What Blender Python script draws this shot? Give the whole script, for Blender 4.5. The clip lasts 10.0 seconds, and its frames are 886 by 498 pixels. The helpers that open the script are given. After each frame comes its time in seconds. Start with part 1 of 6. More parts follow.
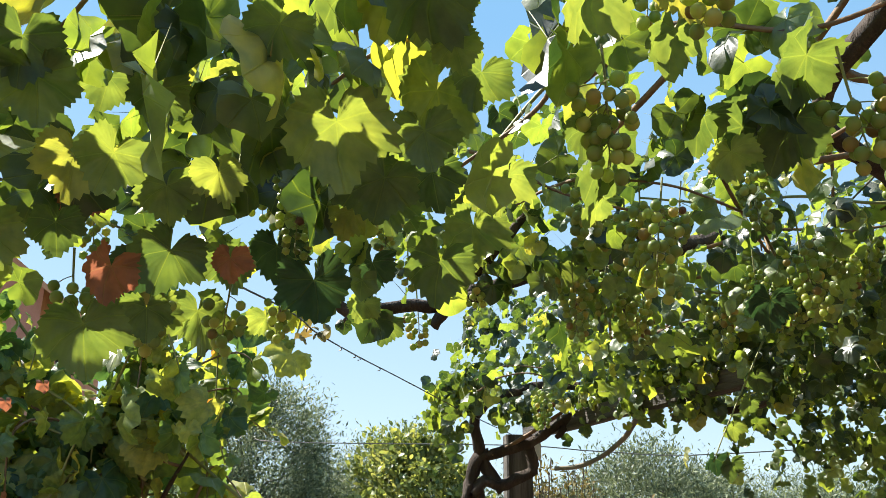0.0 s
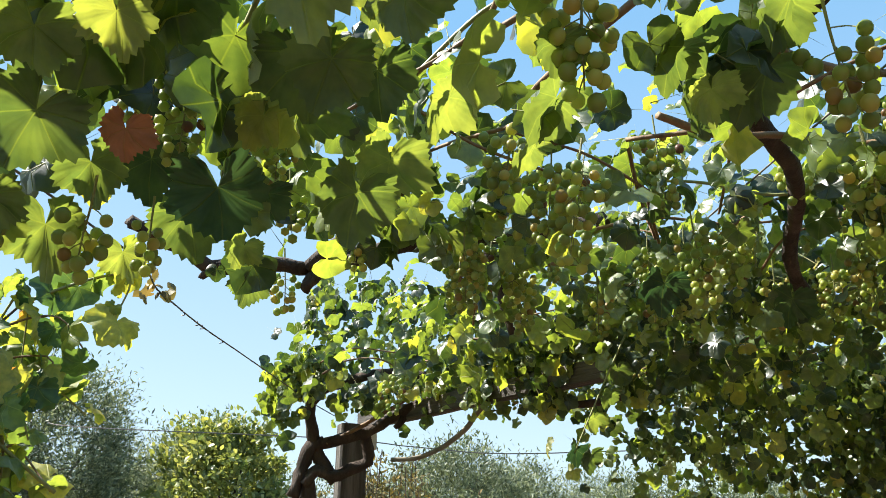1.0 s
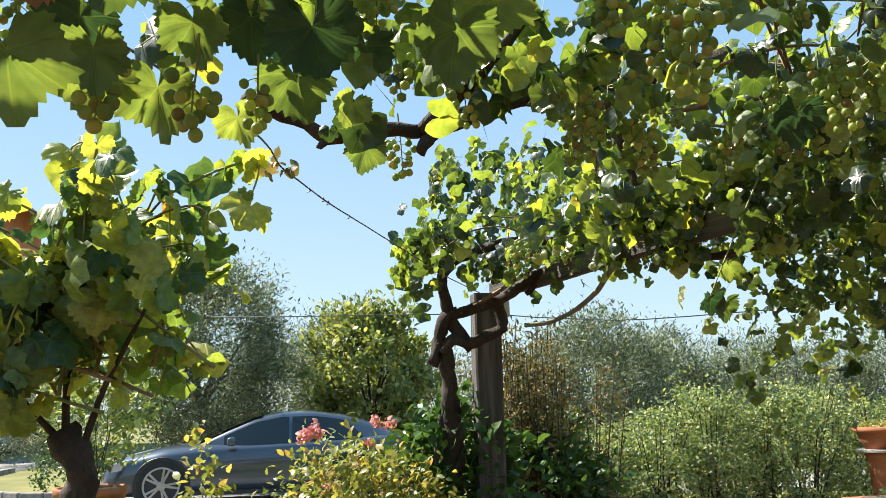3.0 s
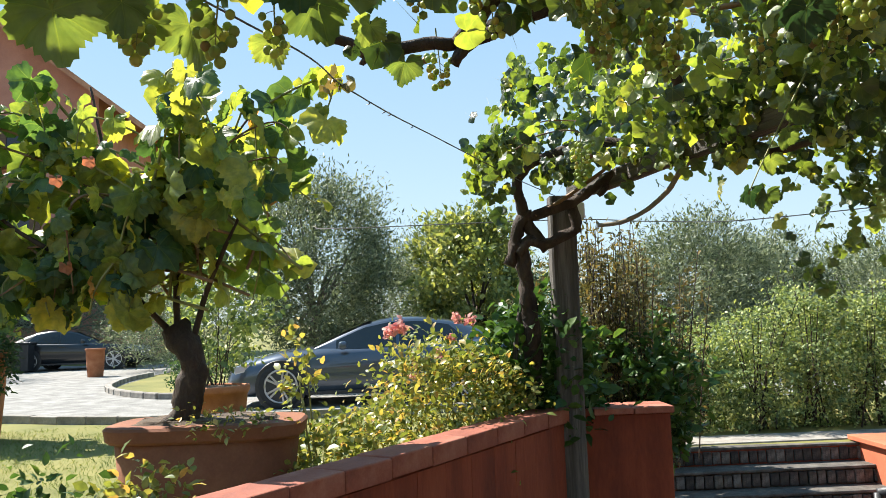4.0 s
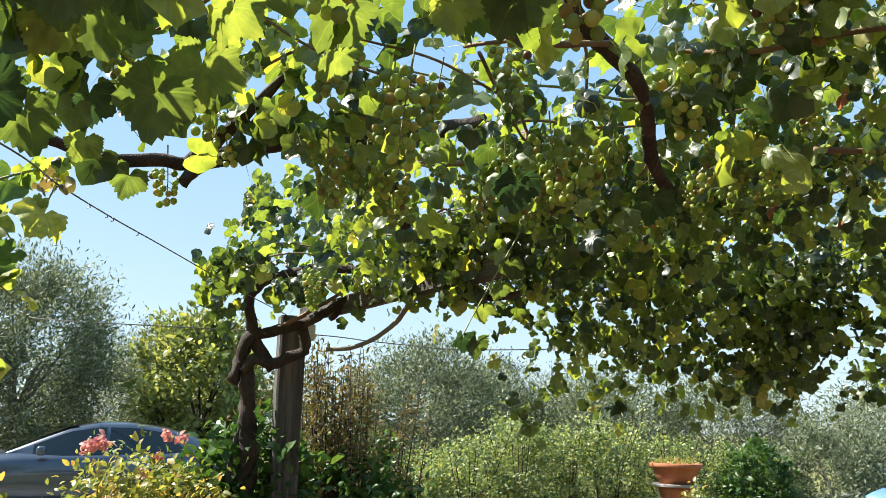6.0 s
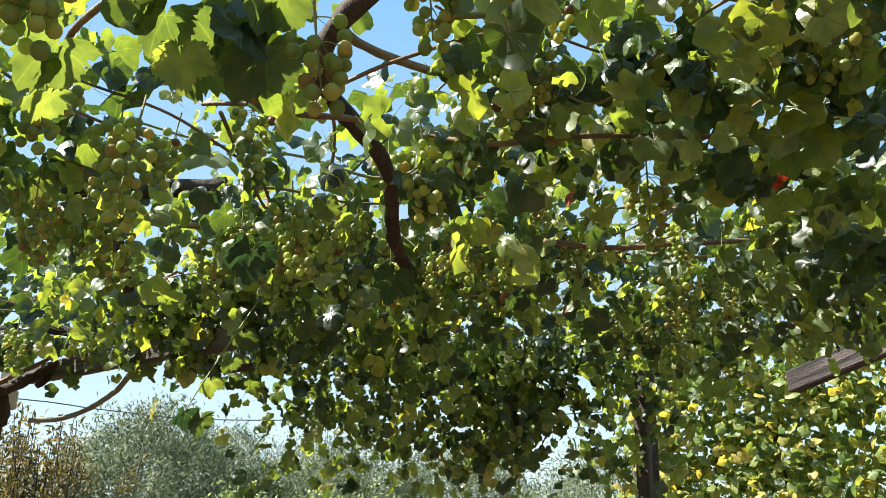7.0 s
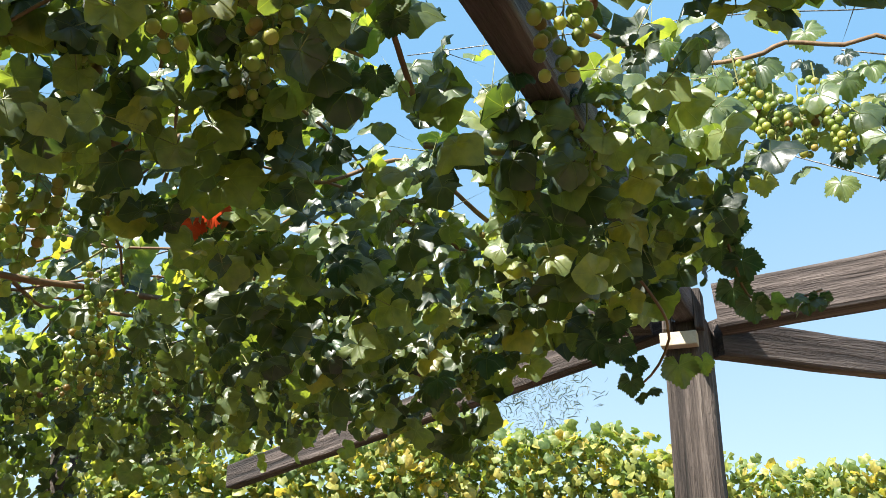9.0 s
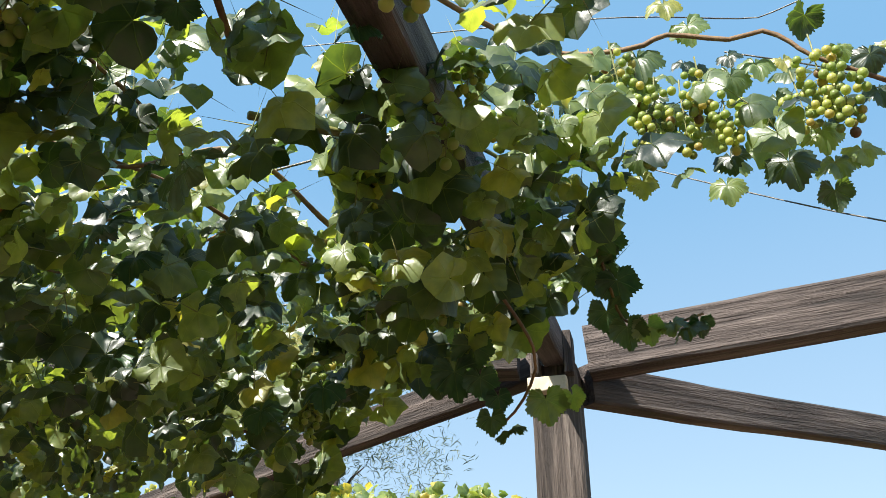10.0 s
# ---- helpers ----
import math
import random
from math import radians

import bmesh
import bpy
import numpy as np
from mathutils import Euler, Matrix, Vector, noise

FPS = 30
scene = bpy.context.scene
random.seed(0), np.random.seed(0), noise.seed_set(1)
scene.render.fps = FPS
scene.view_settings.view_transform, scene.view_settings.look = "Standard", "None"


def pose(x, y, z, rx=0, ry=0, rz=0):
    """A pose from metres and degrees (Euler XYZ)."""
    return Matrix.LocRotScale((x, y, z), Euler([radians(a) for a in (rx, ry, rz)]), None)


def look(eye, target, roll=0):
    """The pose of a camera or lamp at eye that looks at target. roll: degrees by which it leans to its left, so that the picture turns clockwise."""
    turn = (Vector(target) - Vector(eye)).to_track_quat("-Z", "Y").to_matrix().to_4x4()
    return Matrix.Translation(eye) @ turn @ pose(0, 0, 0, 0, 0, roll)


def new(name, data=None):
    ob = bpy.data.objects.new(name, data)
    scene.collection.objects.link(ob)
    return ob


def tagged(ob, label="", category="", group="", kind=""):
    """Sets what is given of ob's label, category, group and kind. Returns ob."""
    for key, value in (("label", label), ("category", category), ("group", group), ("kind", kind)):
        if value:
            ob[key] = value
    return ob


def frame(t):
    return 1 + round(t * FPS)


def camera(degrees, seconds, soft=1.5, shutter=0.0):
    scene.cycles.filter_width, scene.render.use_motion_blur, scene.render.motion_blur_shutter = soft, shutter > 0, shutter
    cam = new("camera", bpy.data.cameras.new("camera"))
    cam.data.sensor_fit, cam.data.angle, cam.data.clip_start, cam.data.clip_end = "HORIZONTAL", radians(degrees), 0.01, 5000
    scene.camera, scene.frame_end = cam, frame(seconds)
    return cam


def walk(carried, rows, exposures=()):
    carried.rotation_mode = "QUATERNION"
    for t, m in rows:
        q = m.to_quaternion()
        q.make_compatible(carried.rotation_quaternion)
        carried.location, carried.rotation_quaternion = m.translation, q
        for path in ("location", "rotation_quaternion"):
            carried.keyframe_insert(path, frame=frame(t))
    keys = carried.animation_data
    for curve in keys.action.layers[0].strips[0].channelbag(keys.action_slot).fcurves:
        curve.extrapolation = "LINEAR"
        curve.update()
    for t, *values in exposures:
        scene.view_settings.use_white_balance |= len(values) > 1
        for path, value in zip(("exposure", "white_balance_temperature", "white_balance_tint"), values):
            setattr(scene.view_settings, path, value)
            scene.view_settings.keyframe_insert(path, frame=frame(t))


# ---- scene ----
# ---- camera ----
cam = camera(55.3, 10.0, soft=0.6)
PATH = [
    (0, (-0.217, 0.280, 1.493), (-0.006, 2.163, 2.132), 0.3),
    (0.5, (-0.254, 0.418, 1.480), (0.215, 2.250, 2.134), 0.7),
    (1, (-0.314, 0.542, 1.476), (0.301, 2.335, 2.112), 0.9),
    (1.5, (-0.395, 0.638, 1.477), (0.319, 2.427, 2.013), 0.4),
    (2, (-0.424, 0.682, 1.467), (0.313, 2.487, 1.914), -0.4),
    (2.5, (-0.349, 0.633, 1.450), (0.224, 2.507, 1.852), -0.2),
    (3, (-0.286, 0.565, 1.423), (0.058, 2.501, 1.787), -1.4),
    (3.2, (-0.262, 0.524, 1.408), (0.012, 2.477, 1.741), -2.1),
    (4.3, (-0.074, 0.282, 1.353), (-0.041, 2.278, 1.475), -0.9),
    (4.5, (-0.039, 0.277, 1.353), (-0.025, 2.274, 1.468), 0.1),
    (5, (0.011, 0.274, 1.354), (0.065, 2.269, 1.488), 1.9),
    (5.5, (-0.041, 0.278, 1.397), (0.241, 2.240, 1.665), 1.9),
    (6, (-0.061, 0.292, 1.424), (0.598, 2.135, 1.838), 1.4),
    (6.2, (-0.068, 0.293, 1.432), (0.731, 2.072, 1.875), 1.1),
    (7.3, (0.071, 0.358, 1.477), (1.314, 1.791, 2.110), 0.9),
    (7.5, (0.128, 0.350, 1.486), (1.436, 1.710, 2.149), 0.9),
    (7.8, (0.222, 0.324, 1.505), (1.652, 1.541, 2.195), 0.7),
    (8, (0.264, 0.325, 1.497), (1.780, 1.413, 2.219), 0.9),
    (8.5, (0.378, 0.322, 1.497), (2.017, 1.179, 2.260), 2.3),
    (9, (0.500, 0.390, 1.506), (2.227, 1.007, 2.303), 1.7),
    (9.5, (0.633, 0.435, 1.519), (2.404, 0.846, 2.351), -0.3),
    (10, (0.807, 0.406, 1.523), (2.544, 0.730, 2.461), -0.3),
]
walk(cam, [(t, look(eye, target, roll)) for t, eye, target, roll in PATH], [(0, 2.04), (1.5, 2.08), (2.5, 1.98), (5, 2.0), (6.2, 2.06), (8, 2.17), (9, 2.13), (9.5, 2.06), (10, 1.95)])

# ---- daylight ----
SUN = Vector((-0.54, 0.36, 0.76)).normalized()
world = bpy.data.worlds.new("sky")
scene.world = world
world.use_nodes = True
wn = world.node_tree
sky = wn.nodes.new("ShaderNodeTexSky")
sky.sky_type = "NISHITA"
sky.sun_disc = False
sky.sun_elevation = math.asin(SUN.z)
sky.sun_rotation = math.atan2(SUN.x, SUN.y)
sky.altitude, sky.air_density, sky.dust_density, sky.ozone_density = 50, 1.0, 0.2, 0.15
haze = wn.nodes.new("ShaderNodeMix")
haze.data_type, haze.blend_type = "RGBA", "MULTIPLY"
haze.inputs[0].default_value, haze.inputs[7].default_value = 1.0, (0.95, 1.05, 1.10, 1)
wn.links.new(sky.outputs[0], haze.inputs[6])
# Hazy summer air: the blue evens out over the sky and pales towards the horizon.
air_at = wn.nodes.new("ShaderNodeTexCoord")
air_z = wn.nodes.new("ShaderNodeSeparateXYZ")
wn.links.new(air_at.outputs["Generated"], air_z.inputs[0])
air = wn.nodes.new("ShaderNodeValToRGB")
air.color_ramp.elements[0].position, air.color_ramp.elements[0].color = 0.0, (3.6, 4.5, 5.2, 1)
air.color_ramp.elements[1].position, air.color_ramp.elements[1].color = 0.55, (1.45, 3.05, 4.8, 1)
wn.links.new(air_z.outputs["Z"], air.inputs[0])
even = wn.nodes.new("ShaderNodeMix")
even.data_type, even.inputs[0].default_value = "RGBA", 0.82
wn.links.new(haze.outputs[2], even.inputs[6])
wn.links.new(air.outputs[0], even.inputs[7])
wn.links.new(even.outputs[2], wn.nodes["Background"].inputs[0])
wn.nodes["Background"].inputs[1].default_value = 0.05
sun = new("sun", bpy.data.lights.new("sun", "SUN"))
sun.data.energy, sun.data.angle, sun.data.color = 3.5, radians(0.5), (1.0, 0.95, 0.86)
sun.matrix_world = look(SUN * 50, (0, 0, 0))


# ---- materials ----
def shader(name):
    m = bpy.data.materials.new(name)
    m.use_nodes = True
    t = m.node_tree
    b = t.nodes["Principled BSDF"]
    return m, t, b


def node(t, kind, **sets):
    n = t.nodes.new(kind)
    for k, v in sets.items():
        n.inputs[k.replace("_", " ")].default_value = v
    return n


def ramp(t, src, stops):
    r = t.nodes.new("ShaderNodeValToRGB")
    e = r.color_ramp.elements
    while len(e) < len(stops):
        e.new(0.5)
    for i, (pos, col) in enumerate(stops):
        e[i].position, e[i].color = pos, (*col, 1)
    t.links.new(src, r.inputs[0])
    return r


def mix(t, kind, fac, a, b):
    m = t.nodes.new("ShaderNodeMix")
    m.data_type, m.blend_type = "RGBA", kind
    for sock, v in ((m.inputs[0], fac), (m.inputs[6], a), (m.inputs[7], b)):
        if isinstance(v, (int, float)):
            sock.default_value = v
        elif isinstance(v, tuple):
            sock.default_value = (*v, 1)
        else:
            t.links.new(v, sock)
    return m.outputs[2]


def rough_stuff(name, stops, rough=0.8, scale=6.0, fine=60.0, bump=0.3, metal=0.0, stretch=(1, 1, 1), vary=0.0, distance=0.01, coords="Object"):
    """Two scales of noise through a colour ramp, with relief from both."""
    m, t, b = shader(name)
    co = t.nodes.new("ShaderNodeTexCoord")
    mp = t.nodes.new("ShaderNodeMapping")
    mp.inputs["Scale"].default_value = stretch
    t.links.new(co.outputs[coords], mp.inputs[0])
    n1 = node(t, "ShaderNodeTexNoise", Scale=scale, Detail=6.0, Roughness=0.6)
    n2 = node(t, "ShaderNodeTexNoise", Scale=fine, Detail=4.0, Roughness=0.7)
    for n in (n1, n2):
        t.links.new(mp.outputs[0], n.inputs["Vector"])
    add = t.nodes.new("ShaderNodeMath")
    add.operation = "MULTIPLY_ADD"
    t.links.new(n2.outputs[0], add.inputs[0])
    add.inputs[1].default_value = 0.45
    sub = t.nodes.new("ShaderNodeMath")
    sub.operation = "MULTIPLY_ADD"
    t.links.new(n1.outputs[0], sub.inputs[0])
    sub.inputs[1].default_value, sub.inputs[2].default_value = 1.3, -0.37
    t.links.new(sub.outputs[0], add.inputs[2])
    src = add.outputs[0]
    if vary:
        oi = t.nodes.new("ShaderNodeObjectInfo")
        va = t.nodes.new("ShaderNodeMath")
        va.operation = "MULTIPLY_ADD"
        t.links.new(oi.outputs["Random"], va.inputs[0])
        va.inputs[1].default_value = vary
        t.links.new(src, va.inputs[2])
        sb = t.nodes.new("ShaderNodeMath")
        sb.operation = "SUBTRACT"
        t.links.new(va.outputs[0], sb.inputs[0])
        sb.inputs[1].default_value = vary / 2
        src = sb.outputs[0]
    r = ramp(t, src, stops)
    t.links.new(r.outputs[0], b.inputs["Base Color"])
    b.inputs["Roughness"].default_value = rough
    b.inputs["Metallic"].default_value = metal
    bp = node(t, "ShaderNodeBump", Strength=bump, Distance=distance)
    t.links.new(add.outputs[0], bp.inputs["Height"])
    t.links.new(bp.outputs[0], b.inputs["Normal"])
    return m


def leaf_matter(name, stops, glow, share=0.45, rough=0.42, veins=True, spec=0.45):
    """A thin leaf: waxy surface over light that shines through. stops: colours over the leaves' own random value."""
    m, t, b = shader(name)
    oi, geo = t.nodes.new("ShaderNodeObjectInfo"), t.nodes.new("ShaderNodeNewGeometry")
    s = t.nodes.new("ShaderNodeMath")
    s.operation = "ADD"
    t.links.new(oi.outputs["Random"], s.inputs[0])
    t.links.new(geo.outputs["Random Per Island"], s.inputs[1])
    fr = t.nodes.new("ShaderNodeMath")
    fr.operation = "FRACT"
    t.links.new(s.outputs[0], fr.inputs[0])
    r = ramp(t, fr.outputs[0], stops)
    n1 = node(t, "ShaderNodeTexNoise", Scale=38.0, Detail=5.0)
    t.links.new(geo.outputs["Position"], n1.inputs["Vector"])
    blotch = ramp(t, n1.outputs[0], [(0.34, (0.72, 0.78, 0.8)), (0.66, (1.2, 1.14, 1.0))])
    col = mix(t, "MULTIPLY", 1.0, r.outputs[0], blotch.outputs[0])
    if veins:
        uv = t.nodes.new("ShaderNodeUVMap")
        sep = t.nodes.new("ShaderNodeSeparateXYZ")
        t.links.new(uv.outputs[0], sep.inputs[0])

        def calc(op, x, y=0.0):
            k = t.nodes.new("ShaderNodeMath")
            k.operation = op
            for i, v in enumerate((x, y)):
                if isinstance(v, (int, float)):
                    k.inputs[i].default_value = v
                else:
                    t.links.new(v, k.inputs[i])
            return k.outputs[0]

        u, v = calc("SUBTRACT", sep.outputs[0], 0.5), calc("SUBTRACT", sep.outputs[1], 0.3)
        ang = calc("ARCTAN2", u, v)
        rad = calc("SQRT", calc("ADD", calc("MULTIPLY", u, u), calc("MULTIPLY", v, v)))
        near = calc("MULTIPLY", calc("PINGPONG", ang, 0.46), rad)
        line = t.nodes.new("ShaderNodeMapRange")
        t.links.new(near, line.inputs[0])
        line.inputs[1].default_value, line.inputs[2].default_value = 0.0, 0.009
        line.inputs[3].default_value, line.inputs[4].default_value = 1.0, 0.0
        col = mix(t, "MIX", calc("MULTIPLY", line.outputs[0], 0.16), col, (0.30, 0.36, 0.10))
        bp = node(t, "ShaderNodeBump", Strength=0.6, Distance=0.003)
        t.links.new(calc("ADD", line.outputs[0], n1.outputs[0]), bp.inputs["Height"])
        t.links.new(bp.outputs[0], b.inputs["Normal"])
    t.links.new(col, b.inputs["Base Color"])
    b.inputs["Roughness"].default_value = rough
    b.inputs["Specular IOR Level"].default_value = spec
    tr = t.nodes.new("ShaderNodeBsdfTranslucent")
    t.links.new(mix(t, "MULTIPLY", 1.0, col, glow), tr.inputs[0])
    ms = t.nodes.new("ShaderNodeMixShader")
    ms.inputs[0].default_value = share
    t.links.new(b.outputs[0], ms.inputs[1])
    t.links.new(tr.outputs[0], ms.inputs[2])
    t.links.new(ms.outputs[0], t.nodes["Material Output"].inputs[0])
    return m


GREEN = [(0.0, (0.014, 0.032, 0.021)), (0.3, (0.036, 0.062, 0.034)), (0.5, (0.085, 0.125, 0.058)), (0.7, (0.14, 0.195, 0.085)), (0.93, (0.20, 0.25, 0.10)), (1.0, (0.27, 0.26, 0.09))]
vine_leaf = leaf_matter("vine_leaf", GREEN, (2.9, 2.65, 0.58), 0.44, 0.4, spec=1.0)
broad_leaf = leaf_matter("broad_leaf", [(0.0, (0.035, 0.065, 0.034)), (0.35, (0.085, 0.13, 0.06)), (0.8, (0.16, 0.21, 0.09)), (1.0, (0.22, 0.225, 0.085))], (2.75, 2.4, 0.7), 0.44, 0.45, spec=0.7)
pot_vine_leaf = leaf_matter("pot_vine_leaf", [(0, (0.0322, 0.0747, 0.0391)), (0.3, (0.0805, 0.138, 0.0517)), (0.7, (0.196, 0.23, 0.069)), (0.96, (0.276, 0.287, 0.0805)), (0.999, (0.287, 0.253, 0.069)), (1, (0.345, 0.138, 0.0575))], (2.9, 2.6, 0.9), 0.44, 0.42, spec=0.4)
# Pot vine leaf again, with the crown's own shade put into its colour.
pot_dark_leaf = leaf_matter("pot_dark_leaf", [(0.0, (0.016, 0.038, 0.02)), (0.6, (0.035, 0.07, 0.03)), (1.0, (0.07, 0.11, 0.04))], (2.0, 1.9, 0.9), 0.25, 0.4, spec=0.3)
yellow_vine_leaf = leaf_matter("yellow_vine_leaf", [(0, (0.095, 0.1522, 0.0562)), (0.4, (0.1786, 0.234, 0.075)), (0.75, (0.2964, 0.3045, 0.0938)), (1, (0.475, 0.3697, 0.1125))], (2.3, 2.2, 0.9), 0.42, 0.45, veins=False)
# Dark plants' own green; on the pergola it paints shade into vine leaves.
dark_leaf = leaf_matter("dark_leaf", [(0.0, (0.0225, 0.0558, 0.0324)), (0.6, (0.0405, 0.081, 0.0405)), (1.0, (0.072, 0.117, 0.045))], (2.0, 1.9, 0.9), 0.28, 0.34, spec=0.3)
rust_leaf = leaf_matter("rust_leaf", [(0.0, (0.27, 0.12, 0.075)), (1.0, (0.33, 0.15, 0.09))], (1.5, 1.1, 0.9), 0.5, 0.55)
red_leaf = leaf_matter("red_leaf", [(0.0, (0.38, 0.05, 0.025)), (1.0, (0.42, 0.08, 0.03))], (1.9, 1.2, 0.9), 0.5, 0.5)
olive_leaf = leaf_matter("olive_leaf", [(0, (0.065, 0.085, 0.055)), (0.5, (0.145, 0.175, 0.11)), (0.85, (0.23, 0.265, 0.175)), (1, (0.31, 0.34, 0.25))], (1.3, 1.3, 0.9), 0.3, 0.5, veins=False, spec=0.3)
hedge_leaf = leaf_matter("hedge_leaf", [(0, (0.069, 0.112, 0.0495)), (0.5, (0.184, 0.2408, 0.0935)), (1, (0.4025, 0.4368, 0.187))], (1.9, 1.8, 0.9), 0.28, 0.5, veins=False)
laurel_leaf = leaf_matter("laurel_leaf", [(0, (0.0287, 0.069, 0.023)), (0.6, (0.0517, 0.109, 0.0287)), (1, (0.103, 0.172, 0.0403))], (1.8, 1.8, 0.9), 0.28, 0.45, veins=False, spec=0.35)
rose_leaf = leaf_matter("rose_leaf", [(0, (0.09, 0.13, 0.04)), (0.5, (0.2, 0.235, 0.07)), (0.85, (0.36, 0.33, 0.11)), (1, (0.46, 0.29, 0.12))], (1.9, 1.7, 0.8), 0.36, 0.4, veins=False)
dry_leaf = leaf_matter("dry_leaf", [(0.0, (0.07, 0.07, 0.03)), (0.5, (0.14, 0.13, 0.05)), (1.0, (0.26, 0.20, 0.08))], (1.5, 1.3, 0.8), 0.3, 0.6, veins=False)
fig_leaf = leaf_matter("fig_leaf", [(0, (0.09, 0.13, 0.05)), (0.5, (0.207, 0.238, 0.0806)), (1, (0.36, 0.36, 0.144))], (1.8, 1.7, 0.9), 0.4, 0.42, veins=False)
cedar_leaf = leaf_matter("cedar_leaf", [(0, (0.065, 0.0975, 0.091)), (1, (0.182, 0.234, 0.221))], (1.2, 1.2, 1.1), 0.15, 0.5, veins=False)
petal_pink = leaf_matter("petal_pink", [(0, (0.625, 0.222, 0.242)), (0.6, (0.726, 0.363, 0.343)), (1, (0.806, 0.554, 0.484))], (1.1, 1.0, 1.0), 0.35, 0.6, veins=False)
petal_white = leaf_matter("petal_white", [(0, (0.733, 0.723, 0.665)), (1, (0.802, 0.782, 0.743))], (1.0, 1.0, 1.0), 0.3, 0.6, veins=False)
bark = rough_stuff("bark", [(0.2, (0.017, 0.011, 0.008)), (0.5, (0.043, 0.028, 0.02)), (0.8, (0.095, 0.068, 0.049))], 0.9, 9, 70, 1.0, stretch=(1, 1, 0.35), distance=0.02)
olive_bark = rough_stuff("olive_bark", [(0.2, (0.05, 0.045, 0.04)), (0.8, (0.20, 0.18, 0.15))], 0.9, 8, 60, 0.8)
cane_skin = rough_stuff("cane_skin", [(0.2, (0.10, 0.055, 0.03)), (0.6, (0.20, 0.12, 0.06)), (0.9, (0.28, 0.19, 0.09))], 0.7, 12, 90, 0.4)
green_cane = rough_stuff("green_cane", [(0.2, (0.14, 0.16, 0.05)), (0.9, (0.26, 0.24, 0.08))], 0.6, 12, 90, 0.3)
pale_cane = rough_stuff("pale_cane", [(0.2, (0.14, 0.12, 0.09)), (0.9, (0.30, 0.27, 0.21))], 0.75, 12, 90, 0.3)
old_wood = rough_stuff("old_wood", [(0.28, (0.0108, 0.00864, 0.00756)), (0.45, (0.0454, 0.0335, 0.0292)), (0.62, (0.0972, 0.0756, 0.067)), (0.85, (0.216, 0.179, 0.157))], 0.85, 2.2, 15, 1.0, stretch=(0.5, 9, 9), distance=0.02, vary=0.15)
grey_post = rough_stuff("grey_post", [(0.25, (0.03, 0.025, 0.021)), (0.5, (0.075, 0.065, 0.056)), (0.85, (0.19, 0.17, 0.15))], 0.85, 2.2, 15, 0.8, stretch=(9, 9, 0.5), distance=0.015)
post_wood = rough_stuff("post_wood", [(0.28, (0.0108, 0.00864, 0.00756)), (0.45, (0.041, 0.0313, 0.027)), (0.62, (0.0864, 0.068, 0.0583)), (0.85, (0.194, 0.162, 0.14))], 0.85, 2.2, 15, 1.0, stretch=(9, 9, 0.5), distance=0.02, vary=0.1)
grey_post_long = rough_stuff("grey_post_long", [(0.25, (0.03, 0.025, 0.021)), (0.5, (0.07, 0.06, 0.052)), (0.85, (0.17, 0.15, 0.13))], 0.85, 2.2, 15, 0.8, stretch=(0.5, 9, 9), distance=0.015)
pale_wood = rough_stuff("pale_wood", [(0.2, (0.42, 0.36, 0.26)), (0.8, (0.58, 0.52, 0.40))], 0.8, 4, 40, 0.4, stretch=(0.5, 5, 5))
terracotta = rough_stuff("terracotta", [(0.15, (0.231, 0.075, 0.0306)), (0.5, (0.336, 0.118, 0.0493)), (0.85, (0.441, 0.185, 0.085))], 0.85, 5, 70, 0.35, vary=0.1)
# Planter's darker clay: part of it is the crown's shade put into colour.
dark_shaded_terracotta = rough_stuff("dark_shaded_terracotta", [(0.15, (0.1452, 0.0465, 0.0198)), (0.5, (0.2112, 0.0732, 0.0319)), (0.85, (0.2772, 0.1147, 0.055))], 0.85, 5, 70, 0.35, vary=0.1)
red_wall = rough_stuff("red_wall", [(0.2, (0.114, 0.0211, 0.0082)), (0.5, (0.21, 0.0391, 0.0141)), (0.8, (0.3, 0.0697, 0.0268))], 0.85, 5, 60, 0.4, stretch=(1, 1, 0.22), vary=0.22)
cap_tile = rough_stuff("cap_tile", [(0.15, (0.18, 0.048, 0.0288)), (0.5, (0.276, 0.0792, 0.0456)), (0.85, (0.372, 0.144, 0.0936))], 0.8, 6, 80, 0.4, vary=0.25)
wall_paint = rough_stuff("wall_paint", [(0.15, (0.391, 0.085, 0.0382)), (0.5, (0.476, 0.119, 0.0553)), (0.85, (0.527, 0.162, 0.0808))], 0.85, 3, 60, 0.3)
soil = rough_stuff("soil", [(0.2, (0.045, 0.03, 0.02)), (0.8, (0.13, 0.09, 0.06))], 0.95, 20, 120, 1.0)
grass_ground = rough_stuff("grass_ground", [(0.15, (0.0706, 0.0756, 0.0146)), (0.45, (0.1254, 0.126, 0.0246)), (0.85, (0.2274, 0.193, 0.0546))], 0.95, 0.7, 18, 0.6)
grass_blade = leaf_matter("grass_blade", [(0, (0.0832, 0.135, 0.026)), (0.6, (0.156, 0.198, 0.0416)), (1, (0.312, 0.281, 0.125))], (1.4, 1.4, 0.9), 0.3, 0.6, veins=False)
gravel = rough_stuff("gravel", [(0.2, (0.1168, 0.1126, 0.1033)), (0.5, (0.1974, 0.1915, 0.1789)), (0.8, (0.3058, 0.2974, 0.2797))], 0.95, 2.5, 30, 1.0, distance=0.02)
stone = rough_stuff("stone", [(0.2, (0.13, 0.117, 0.103)), (0.5, (0.238, 0.216, 0.189)), (0.85, (0.367, 0.34, 0.302))], 0.9, 5, 50, 0.6, vary=0.2)
